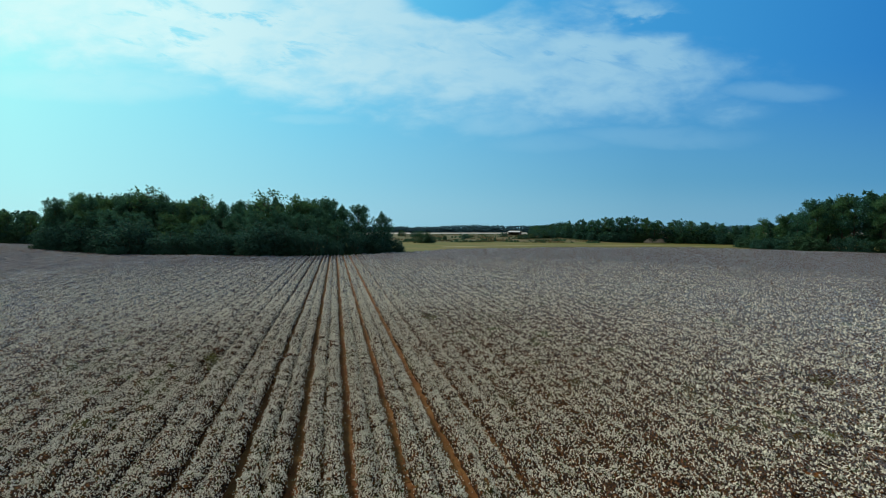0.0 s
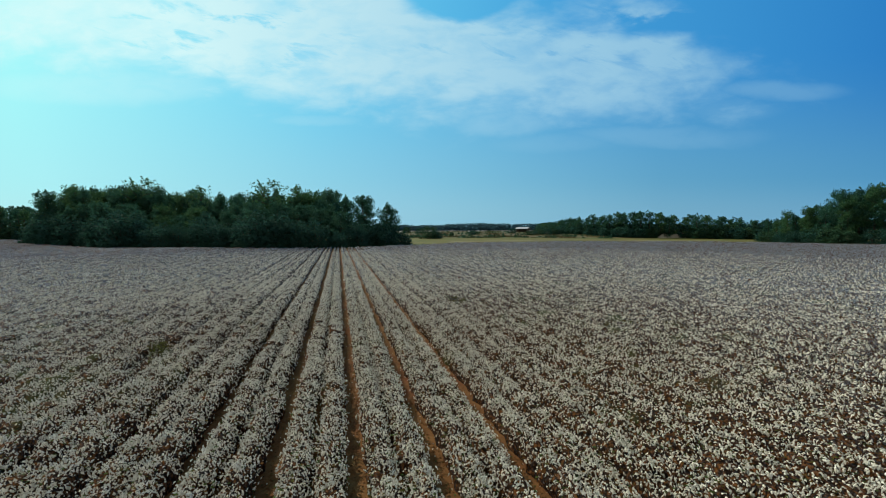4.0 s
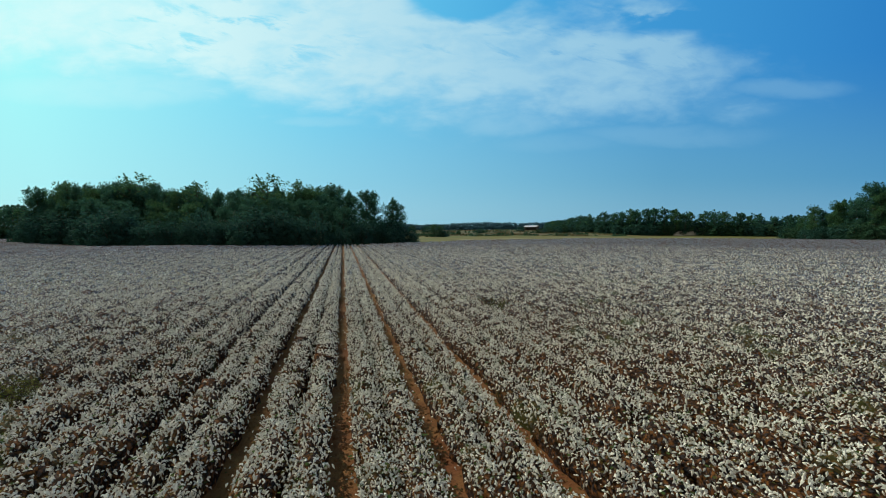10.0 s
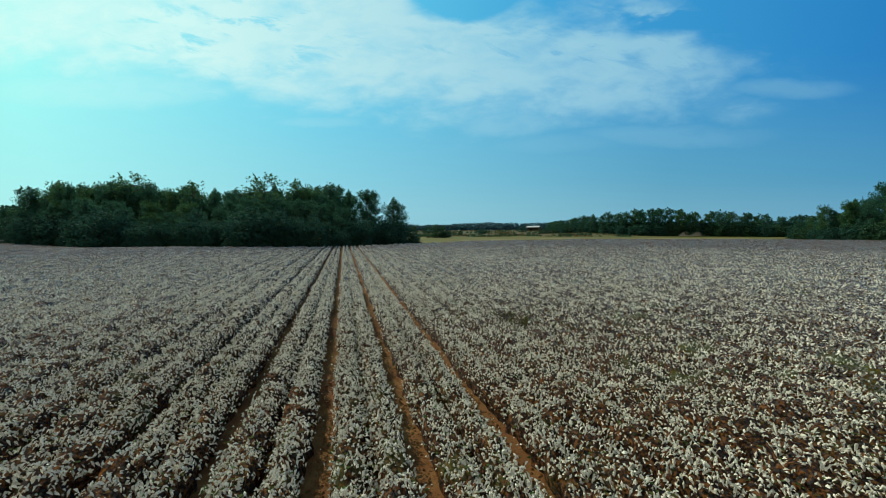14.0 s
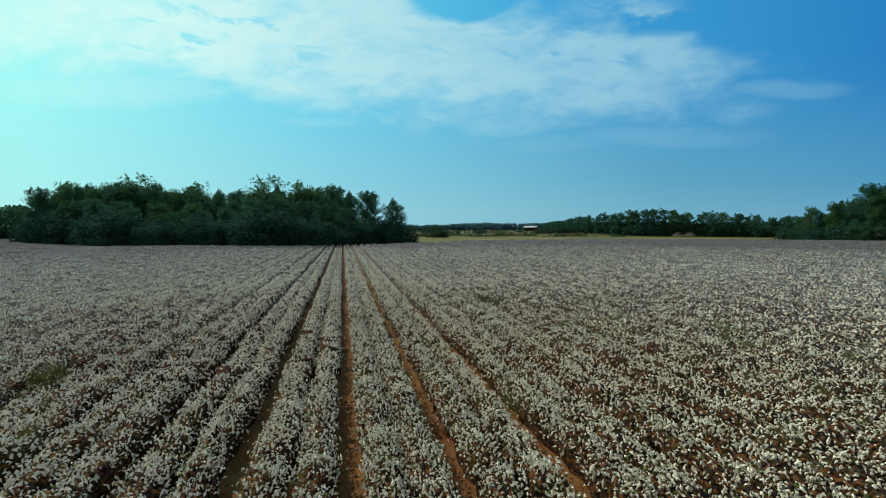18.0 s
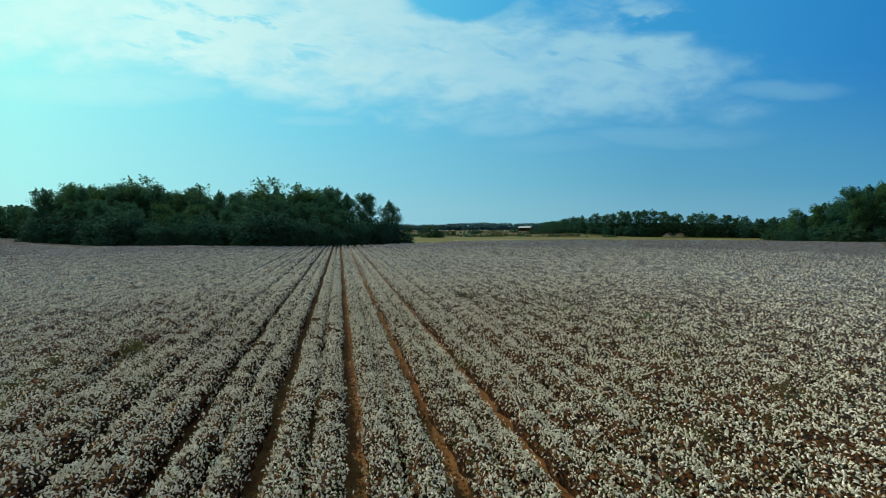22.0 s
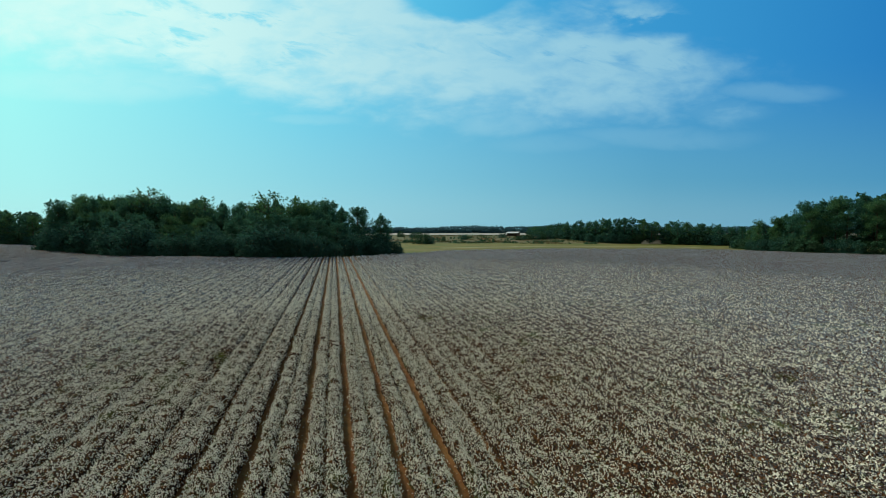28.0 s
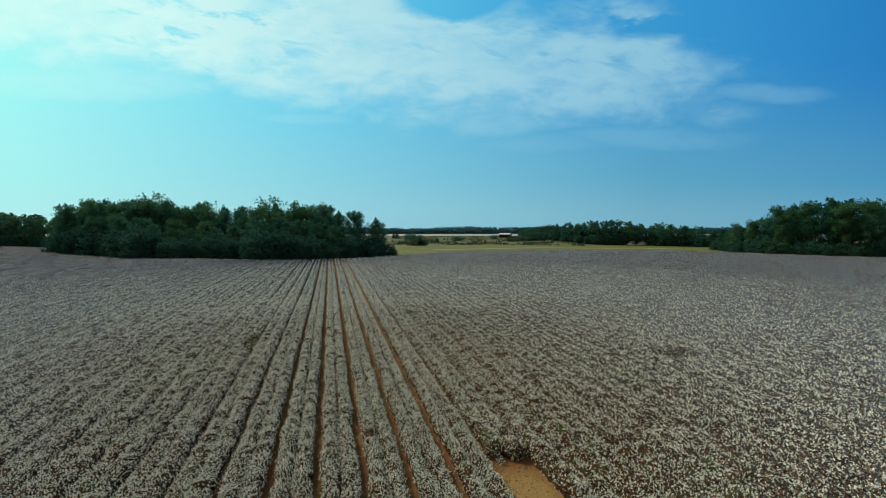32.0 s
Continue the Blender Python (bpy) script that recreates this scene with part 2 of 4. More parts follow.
def canopy_material():
    """Dry cotton stalks and leaves in a mass, with haze-blued lint showing through."""
    m, N, b = material("cotton_stalks", 0.9)
    c = coords(N)
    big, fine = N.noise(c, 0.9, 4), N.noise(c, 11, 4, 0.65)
    # near-black blotches stand in for the deep shade between stalks
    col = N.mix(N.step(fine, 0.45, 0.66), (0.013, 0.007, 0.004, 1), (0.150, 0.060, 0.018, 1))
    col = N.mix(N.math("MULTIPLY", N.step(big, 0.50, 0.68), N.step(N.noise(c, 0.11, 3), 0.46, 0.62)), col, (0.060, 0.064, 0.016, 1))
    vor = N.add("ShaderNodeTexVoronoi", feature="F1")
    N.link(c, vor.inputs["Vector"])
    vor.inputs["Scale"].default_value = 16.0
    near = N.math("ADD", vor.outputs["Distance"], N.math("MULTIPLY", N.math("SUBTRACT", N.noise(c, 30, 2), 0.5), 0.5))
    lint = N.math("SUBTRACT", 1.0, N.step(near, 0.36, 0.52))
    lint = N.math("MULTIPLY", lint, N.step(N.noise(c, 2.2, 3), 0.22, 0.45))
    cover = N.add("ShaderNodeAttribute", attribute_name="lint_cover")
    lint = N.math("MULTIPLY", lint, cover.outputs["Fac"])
    # lint blued for distance haze and dimmed for its own fine shade
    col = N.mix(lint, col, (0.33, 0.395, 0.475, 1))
    N.link(col, b.inputs["Base Color"])
    b.inputs["Specular IOR Level"].default_value = 0.04
    bump(N, b, lint, 0.7, 0.05)
    return m


def lint_material():
    m, N, b = material("cotton_lint", 0.95)
    r = island(N)
    col = N.mix(r, (0.54, 0.508, 0.422, 1), (0.88, 0.848, 0.752, 1))
    fine = N.noise(coords(N), 60, 3)
    col = N.mix(N.step(fine, 0.55, 0.75), col, (0.34, 0.27, 0.17, 1))
    N.link(col, b.inputs["Base Color"])
    b.inputs["Subsurface Weight"].default_value = 0.0
    return m


def leaf_material(name, stops, trans=0.25):
    m, N, b = material(name, 0.9)
    b.inputs["Specular IOR Level"].default_value = 0.06
    col = N.ramp(island(N), stops)
    big = N.noise(coords(N), 0.5, 3)
    col = N.mix(N.step(big, 0.35, 0.7), col, N.mix(1.0, col, (0.6, 0.65, 0.55, 1), "MULTIPLY"))
    N.link(col, b.inputs["Base Color"])
    t = N.add("ShaderNodeBsdfTranslucent")
    N.link(col, t.inputs[0])
    mixer = N.add("ShaderNodeMixShader")
    mixer.inputs[0].default_value = trans
    N.link(b.outputs[0], mixer.inputs[1])
    N.link(t.outputs[0], mixer.inputs[2])
    out = [n for n in N.tree.nodes if n.type == "OUTPUT_MATERIAL"][0]
    N.link(mixer.outputs[0], out.inputs[0])
    return m


def two_tone(name, c1, c2, scale, c3=None, rough=0.9, stretch=(1, 1, 1)):
    m, N, b = material(name, rough)
    mp = N.add("ShaderNodeMapping")
    mp.inputs["Scale"].default_value = stretch
    N.link(coords(N), mp.inputs[0])
    c = mp.outputs[0]
    f = N.noise(c, scale, 5, 0.65)
    col = N.mix(N.step(f, 0.38, 0.62), (*c1, 1), (*c2, 1))
    if c3:
        col = N.mix(N.step(N.noise(c, scale * 7, 4, 0.6), 0.5, 0.7), col, (*c3, 1))
    N.link(col, b.inputs["Base Color"])
    bump(N, b, f, 0.3, 0.05)
    return m


M_SOIL = soil_material()
M_CANOPY = canopy_material()
M_LINT = lint_material()
M_COTTON_LEAF = leaf_material("cotton_leaf", [(0.0, (0.06, 0.030, 0.010)), (0.30, (0.15, 0.064, 0.020)), (0.55, (0.13, 0.095, 0.028)), (0.75, (0.05, 0.080, 0.022)), (1.0, (0.10, 0.14, 0.04))])
M_GRASS = two_tone("meadow_grass", (0.100, 0.110, 0.022), (0.155, 0.125, 0.030), 0.05, (0.08, 0.08, 0.02))
M_WEEDS = two_tone("dry_weeds", (0.115, 0.092, 0.036), (0.072, 0.084, 0.032), 0.045, (0.135, 0.085, 0.045), stretch=(1, 0.4, 1))
M_STUBBLE = two_tone("pale_stubble", (0.36, 0.345, 0.33), (0.31, 0.295, 0.27), 0.01, (0.25, 0.235, 0.20))
M_TRACK = two_tone("dirt_track", (0.27, 0.24, 0.13), (0.23, 0.20, 0.10), 0.4, (0.18, 0.16, 0.08))
M_BANK = two_tone("pale_earth", (0.50, 0.46, 0.38), (0.42, 0.38, 0.30), 0.4, (0.34, 0.30, 0.23))
M_BARK = two_tone("bark", (0.06, 0.045, 0.035), (0.11, 0.09, 0.07), 3.0, (0.04, 0.03, 0.025), stretch=(1, 1, 0.2))
# tree leaf colours are lifted, the dark one blued, in place of haze
M_LEAF_A = leaf_material("broadleaf_dark", [(0.0, (0.043, 0.122, 0.098)), (0.5, (0.057, 0.152, 0.107)), (1.0, (0.077, 0.181, 0.110))], 0.40)
M_LEAF_B = leaf_material("broadleaf_olive", [(0.0, (0.055, 0.135, 0.075)), (0.5, (0.077, 0.170, 0.083)), (1.0, (0.105, 0.200, 0.083))], 0.42)
M_LEAF_C = leaf_material("broadleaf_turning", [(0.0, (0.069, 0.106, 0.060)), (0.5, (0.094, 0.122, 0.060)), (1.0, (0.125, 0.135, 0.057))], 0.40)
# the blue in this leaf colour stands in for haze over the horizon woods
M_HAZY_WOODS = leaf_material("blue_green_pines", [(0.0, (0.026, 0.070, 0.098)), (1.0, (0.034, 0.084, 0.112))], 0.1)
M_SHRUB_A = leaf_material("shrub_dark", [(0.0, (0.031, 0.089, 0.077)), (1.0, (0.046, 0.118, 0.089))], 0.30)
M_SHRUB_B = leaf_material("shrub_olive", [(0.0, (0.041, 0.098, 0.062)), (1.0, (0.062, 0.130, 0.070))], 0.30)
M_WEED_LEAF = leaf_material("weed_leaf", [(0.0, (0.10, 0.115, 0.025)), (0.6, (0.135, 0.15, 0.030)), (1.0, (0.17, 0.135, 0.035))], 0.35)
M_ROOF = two_tone("galvanised_roof", (0.62, 0.62, 0.60), (0.52, 0.52, 0.52), 0.3, (0.45, 0.42, 0.40), rough=0.45)
M_BARN = two_tone("weathered_boards", (0.10, 0.08, 0.065), (0.16, 0.13, 0.11), 0.8, stretch=(3, 3, 0.3))


# ---- mesh helpers ----
def mesh_from(name, verts, faces, mats, smooth=False, index=None):
    """verts: n x 3; faces: array m x k (k = 3 or 4)."""
    me = bpy.data.meshes.new(name)
    verts, faces = np.asarray(verts, np.float32), np.asarray(faces, np.int32)
    m, k = faces.shape
    me.vertices.add(len(verts))
    me.vertices.foreach_set("co", verts.ravel())
    me.loops.add(m * k)
    me.loops.foreach_set("vertex_index", faces.ravel())
    me.polygons.add(m)
    me.polygons.foreach_set("loop_start", np.arange(0, m * k, k, dtype=np.int32))
    me.polygons.foreach_set("loop_total", np.full(m, k, np.int32))
    me.polygons.foreach_set("use_smooth", np.full(m, smooth, bool))
    for mt in mats:
        me.materials.append(mt)
    if index is not None:
        me.polygons.foreach_set("material_index", np.asarray(index, np.int32))
    me.update(calc_edges=True)
    return me


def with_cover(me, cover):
    """The share of haze-blued lint that shows on far foliage, vertex by vertex."""
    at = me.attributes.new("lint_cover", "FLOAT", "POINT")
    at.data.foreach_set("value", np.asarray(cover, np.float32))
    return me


def child(name, me, parent, label=""):
    ob = new(name, me)
    ob.parent = parent
    if label:
        ob["label"] = label
    if name in ("foliage", "lint", "leafage"):
        ob["kind"] = "stuff"
    return ob


def stamp(template, faces, places, size, spin, squash=None, tilt=None):
    """Copies of a small template at many places, one mesh's worth of arrays."""
    t = np.asarray(template, float)
    n = len(places)
    co, si = np.cos(spin)[:, None], np.sin(spin)[:, None]
    x, y, z = t[None, :, 0], t[None, :, 1], t[None, :, 2]
    if tilt is not None:
        ct, st = np.cos(tilt)[:, None], np.sin(tilt)[:, None]
        x, z = x * ct + z * st, z * ct - x * st
    sz = size[:, None]
    sq = sz if squash is None else squash[:, None]
    v = np.stack([(x * co - y * si) * sz, (x * si + y * co) * sz, z * sq], -1) + places[:, None, :]
    f = np.asarray(faces)[None] + (np.arange(n) * len(t))[:, None, None]
    return v.reshape(-1, 3), f.reshape(-1, np.asarray(faces).shape[1])


# ---- the land ----
def build_ground():
    def lines(core, lo, hi, stepc, grow):
        out = list(np.arange(-core, core + 0.1, stepc))
        s = stepc
        while out[-1] < hi:
            s *= grow
            out.append(out[-1] + s)
        s = stepc
        while out[0] > lo:
            s *= grow
            out.insert(0, out[0] - s)
        return np.array(out)
    gx, gy = lines(230, -4200, 4200, 4, 1.12), lines(340, -4200, 4200, 4, 1.12)
    X, Y = np.meshgrid(gx, gy)
    Z = ground_at(X, Y)
    nx, ny = len(gx), len(gy)
    idx = np.arange(nx * ny).reshape(ny, nx)
    faces = np.stack([idx[:-1, :-1], idx[:-1, 1:], idx[1:, 1:], idx[1:, :-1]], -1).reshape(-1, 4)
    cx, cy = (X[:-1, :-1] + X[1:, 1:]) / 2, (Y[:-1, :-1] + Y[1:, 1:]) / 2
    ahead, side = cx * SN + cy * CS, cx * CS - cy * SN
    kind = np.full(cx.shape, 1)
    kind[ahead > 246] = 2
    kind[(ahead > 385) & (ahead < 1500)] = 3
    kind[inside(cx, cy)] = 0
    ob = new("ground", mesh_from("ground", np.stack([X, Y, Z], -1).reshape(-1, 3), faces, [M_SOIL, M_GRASS, M_WEEDS, M_STUBBLE], True, kind.ravel()))
    tagged(ob, "red clay soil under the cotton, olive grass and pale stubble beyond", "ground", kind="structure")


build_ground()


def build_track():
    """Pale dirt track along the far edge of the field."""
    line = np.array([(0, 196), (24, 202), (53, 212), (82, 216), (112, 222), (132, 214)], float)
    s = np.concatenate([[0], np.cumsum(np.hypot(*np.diff(line, axis=0).T))])
    t = np.linspace(0, s[-1], 90)
    X, Z = np.interp(t, s, line[:, 0]), np.interp(t, s, line[:, 1])
    dX, dZ = np.gradient(X), np.gradient(Z)
    n = np.hypot(dX, dZ)
    rows = []
    for off, up in ((-2.4, 0.02), (-1.2, 0.10), (0.0, 0.06), (1.2, 0.10), (2.4, 0.02)):
        x, y = cw(X - dZ / n * off, Z + dX / n * off)
        rows.append(np.stack([x, y, ground_at(x, y) + up + 0.05], -1))
    v = np.stack(rows, 1)
    idx = np.arange(v.shape[0] * 5).reshape(-1, 5)
    faces = np.stack([idx[:-1, :-1], idx[1:, :-1], idx[1:, 1:], idx[:-1, 1:]], -1).reshape(-1, 4)
    tagged(new("dirt_track", mesh_from("dirt_track", v.reshape(-1, 3), faces, [M_TRACK], True)), "pale dirt track along the far edge of the cotton", "track", kind="structure")


build_track()


# ---- cotton ----
PAIR, FURROW0, HALF = 1.87, 0.40, 0.385


def wave(x, y, s, seed):
    """Cheap smooth noise from a few sines, -1 to 1."""
    r = np.random.default_rng(seed)
    tot = np.zeros(np.broadcast(x, y).shape)
    for i in range(5):
        a, p = r.uniform(0, 2 * math.pi), r.uniform(0, 2 * math.pi)
        k = r.uniform(0.6, 1.8) / s
        tot = tot + np.sin((x * math.cos(a) + y * math.sin(a)) * k * 2 * math.pi + p)
    return tot / 3.0


def stand(x, y):
    """How full the crop stands, 0 bare to 1."""
    d = 1.0 - 0.36 * np.clip(wave(x, y, 9.0, 3) - 0.40, 0, 1) - 0.30 * np.clip(wave(x, y, 2.3, 5) - 0.6, 0, 1)
    for bx, by, rx, ry, least in BARE:
        q = ((x - bx) / rx) ** 2 + ((y - by) / ry) ** 2 + 0.25 * wave(x, y, 1.1, 8)
        d = d * np.clip((q - 0.6) / 0.8, least, 1)
    return d


def eye_gap(x, y):
    """Distance to the stretch of field along which the flight goes."""
    return np.hypot(x, y - np.clip(y, -11, 20))


def in_sight(x, y):
    """Whether a place of the field comes into the flight's view."""
    return (x > -0.68 * (y + 13)) & (x < 1.85 * (y + 13)) & (x * SN + (y + 11) * CS > 12.0)


def row_ys(x, lo, hi):
    """Stations along a row, close together near the flight line."""
    out, y = [], lo
    while y < hi:
        out.append(y)
        g = float(eye_gap(x, y))
        y += 0.28 if (g < 24 and in_sight(x, y)) else 0.6 if (g < 50 and in_sight(x, y)) else 1.8 if g < 100 else 3.6
    return np.array(out)


SECTION = np.array([(-0.34, 0.02), (-0.36, 0.36), (-0.22, 0.60), (0.0, 0.66), (0.22, 0.60), (0.36, 0.36), (0.34, 0.02)])


def row_arrays(x):
    ys = row_ys(x, -45.0, 330.0)
    ok = inside(np.full(ys.shape, x), ys)
    if ok.sum() < 3:
        return None
    full = stand(x, ys) * ok
    n, k = len(ys), len(SECTION)
    g = ground_at(np.full(n, x), ys)
    hgt = (0.82 + 0.14 * wave(x * 5.3, ys, 0.9, 11) + 0.05 * wave(x, ys, 5.0, 12)) * np.clip((full - 0.27) / 0.38, 0.04, 1.0)
    wid = (0.94 + 0.20 * wave(x * 5.3, ys, 0.8, 13) + 0.10 * wave(x * 3.1, ys, 4.0, 14)) * np.clip((full - 0.22) / 0.3, 0.12, 1.0)
    grown = np.clip((ys - 14) / 10, 0, 1) * np.clip((58 - ys) / 14, 0, 1)      # where neighbouring rows have grown together
    closed = 0.82 + (0.58 + 0.22 * grown) * min(1, max(0, (x - 4.3) / 6)) + (0.28 + 0.30 * grown) * min(1, max(0, (-x - 2.6) / 6.5))
    wid = wid * closed * (1.0 - 0.13 * max(0.0, 1.0 - (abs(x - 4.10) / 0.9) ** 4))
    wid = wid * (1.0 + 0.07 * np.clip((17 - ys) / 9, 0, 1))
    sway = 0.05 * wave(x * 4.1, ys, 1.6, 15)
    jit = np.random.default_rng(int(x * 100) + 50000)
    px = x + sway[:, None] + SECTION[None, :, 0] * wid[:, None] + jit.normal(0, 0.04, (n, k))
    pz = g[:, None] + SECTION[None, :, 1] * hgt[:, None] + jit.normal(0, 0.075, (n, k))
    py = ys[:, None] + jit.normal(0, 0.03, (n, k)) * np.minimum(1, np.gradient(ys))[:, None]
    pz[:, 0] = pz[:, -1] = g - 0.02
    verts = np.stack([px, py, pz], -1)
    idx = np.arange(n * k).reshape(n, k)
    faces = np.stack([idx[:-1, :-1], idx[:-1, 1:], idx[1:, 1:], idx[1:, :-1]], -1)
    keep = (full[:-1] > 0.28) & (full[1:] > 0.28)
    faces = faces[keep].reshape(-1, 4)
    used, faces = np.unique(faces, return_inverse=True)
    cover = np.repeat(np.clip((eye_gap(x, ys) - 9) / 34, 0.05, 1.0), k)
    return ys, verts.reshape(-1, 3)[used], faces.reshape(-1, 4), hgt, wid, sway, full, cover[used]


# locks of lint: an open boll shows as a few short, bent, fluffy locks
LOCK_V = np.array([(-1.5, 0, -0.25), (0.1, 0.8, -0.1), (1.4, 0.15, -0.35), (0.0, -0.75, -0.15), (0.05, 0.05, 0.6)])
LOCK_F = [(0, 3, 4), (3, 2, 4), (2, 1, 4), (1, 0, 4)]
FOLD_V = np.array([(-1.4, 0, 0.15), (1.4, 0.1, 0.1), (0.1, 0.85, -0.3), (-0.1, -0.8, -0.3)])
FOLD_F = [(0, 3, 1), (0, 1, 2)]
BOLL_V = np.array([(0.1, 0, 0.85), (1.0, 0.1, -0.1), (0.25, 0.85, -0.35), (-0.85, 0.6, 0.0), (-0.7, -0.75, -0.3), (0.4, -1.0, -0.05)])
BOLL_F = [(0, 1, 2), (0, 2, 3), (0, 3, 4), (0, 4, 5), (0, 5, 1)]
TENT_V = np.array([(0.1, 0, 0.9), (1.1, 0.15, -0.3), (-0.65, 0.95, -0.2), (-0.55, -1.0, -0.3)])
TENT_F = [(0, 1, 2), (0, 2, 3), (0, 3, 1)]
LEAF_V = np.array([(0, 0, 0), (0.7, 0.5, 0.25), (1.5, 0, 0.05), (0.7, -0.55, 0.3)])
LEAF_F = [(0, 1, 2), (0, 2, 3)]


def scatter(x, data, per_m, gap_lo, gap_hi, r, seen=True):
    """Random places on a row's canopy where its distance to the flight line is in a range."""
    ys, _, _, hgt, wid, sway, full, _ = data
    reach = gap_hi * 1.6 + 4
    lo, hi = max(ys[0], -11 - reach), min(ys[-1], 20 + reach)
    if abs(x) > reach or hi <= lo:
        return np.zeros((0, 3))
    n = r.poisson(per_m * (hi - lo))
    y = r.uniform(lo, hi, n)
    g = eye_gap(x, y)
    g = np.maximum(0, g + r.normal(0, 1, n) * (0.8 + 0.12 * g))
    f = np.interp(y, ys, full)
    y = y[(g >= gap_lo) & (g < gap_hi) & (in_sight(x, y) == seen) & (r.uniform(0, 1, n) < np.clip(f * 1.5, 0, 1)) & (f > 0.22)]
    y = y[r.uniform(0, 1, len(y)) > np.clip((eye_gap(x, y) - 30) / 70, 0, 1)]
    y = y[r.uniform(0, 1, len(y)) < 1.0 - 0.19 * np.clip((y - 20) / 9, 0, 1) * np.clip((46 - y) / 9, 0, 1)]
    a = r.uniform(-1, 1, len(y))
    h, w, s = np.interp(y, ys, hgt), np.interp(y, ys, wid), np.interp(y, ys, sway)
    px = x + s + a * 0.44 * w + r.normal(0, 0.04, len(y))
    pz = ground_at(px, y) + h * (0.70 - 0.58 * np.abs(a) ** 3 * r.uniform(0.2, 1.0, len(y))) + r.uniform(-0.13, 0.14, len(y))
    return np.stack([px, y, pz], -1)


def join(parts):
    vs, fs, base = [], [], 0
    for v, f in parts:
        vs.append(v)
        fs.append(f + base)
        base += len(v)
    return np.concatenate(vs), np.concatenate(fs)


def bolls_on(x, data):
    r = np.random.default_rng(int(x * 100) + 90000)
    fuller = 1.16 - 0.34 * min(1, max(0, (x - 5) / 5)) - 0.10 * min(1, max(0, (x - 16) / 8)) + 0.08 * min(1, max(0, -x / 4))
    parts = []
    for per_m, lo, hi, v, f, s0, s1 in ((280, 0, 6, LOCK_V, LOCK_F, 0.015, 0.033), (220, 6, 17, LOCK_V, LOCK_F, 0.017, 0.038), (98, 17, 33, FOLD_V, FOLD_F, 0.030, 0.056), (26, 33, 100, FOLD_V, FOLD_F, 0.048, 0.082)):
        p = scatter(x, data, per_m * fuller, lo, hi, r)
        if len(p):
            size = r.uniform(s0, s1, len(p))
            parts.append(stamp(v, f, p, size, r.uniform(0, 6.28, len(p)), size * r.uniform(1.0, 2.1, len(p)), r.uniform(-0.9, 0.9, len(p))))
    # coarser lint on the part of the field behind the flight
    p = scatter(x, data, 60, 0, 30, r, False)
    if len(p):
        size = r.uniform(0.035, 0.065, len(p))
        parts.append(stamp(FOLD_V, FOLD_F, p, size, r.uniform(0, 6.28, len(p)), size * r.uniform(1.0, 2.1, len(p)), r.uniform(-0.9, 0.9, len(p))))
    return join(parts) if parts else None


def leaves_on(x, data):
    r = np.random.default_rng(int(x * 100) + 70000)
    p = scatter(x, data, 52, 0, 22, r)
    if not len(p):
        return None
    size = r.uniform(0.035, 0.075, len(p))
    return stamp(LEAF_V, LEAF_F, p, size, r.uniform(0, 6.28, len(p)), size * r.uniform(-0.6, 1.6, len(p)))


def build_cotton():
    rest_rows, rest_bolls, rest_cover = [], [], []
    for k in range(-196, 130):
        for side in (-1, 1):
            x = FURROW0 + PAIR * (k + 0.5) + side * HALF - 0.08 * min(1, max(0, (k + 0.4 * side) / 1.4 + 0.3))
            data = row_arrays(x)
            if data is None or not len(data[2]):
                continue
            bolls, leaves = bolls_on(x, data), leaves_on(x, data)
            if abs(x) < 42:
                row = new("cotton_row", None)
                tagged(row, "row of ripe cotton plants with open white bolls in red clay", "cotton row", "cotton rows of the field")
                row.empty_display_size = 0.2
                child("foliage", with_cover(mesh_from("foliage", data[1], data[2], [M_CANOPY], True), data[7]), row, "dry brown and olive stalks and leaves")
                if bolls:
                    child("lint", mesh_from("lint", *bolls, [M_LINT]), row, "open white cotton bolls")
                if leaves:
                    child("leafage", mesh_from("leafage", *leaves, [M_COTTON_LEAF]), row, "withered brown and green leaves")
            else:
                rest_rows.append((data[1], data[2]))
                rest_cover.append(data[7])
                if bolls:
                    rest_bolls.append(bolls)
    field = new("cotton_field", None)
    tagged(field, "wide field of ripe cotton reaching to the woods", "cotton field", kind="stuff")
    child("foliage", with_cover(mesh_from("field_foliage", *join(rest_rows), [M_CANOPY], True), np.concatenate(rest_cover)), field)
    child("lint", mesh_from("field_lint", *join(rest_bolls), [M_LINT]), field)


build_cotton()


# ---- trees ----
def tube(points, radii, sides=6):
    pts = [Vector(p) for p in points]
    vs, fs = [], []
    for i, p in enumerate(pts):
        d = (pts[min(i + 1, len(pts) - 1)] - pts[max(i - 1, 0)]).normalized()
        a = d.orthogonal().normalized()
        b = d.cross(a)
        for j in range(sides):
            t = 2 * math.pi * j / sides
            vs.append(p + (a * math.cos(t) + b * math.sin(t)) * radii[i])
    for i in range(len(pts) - 1):
        for j in range(sides):
            fs.append((i * sides + j, i * sides + (j + 1) % sides, (i + 1) * sides + (j + 1) % sides, (i + 1) * sides + j))
    return np.array(vs), np.array(fs)


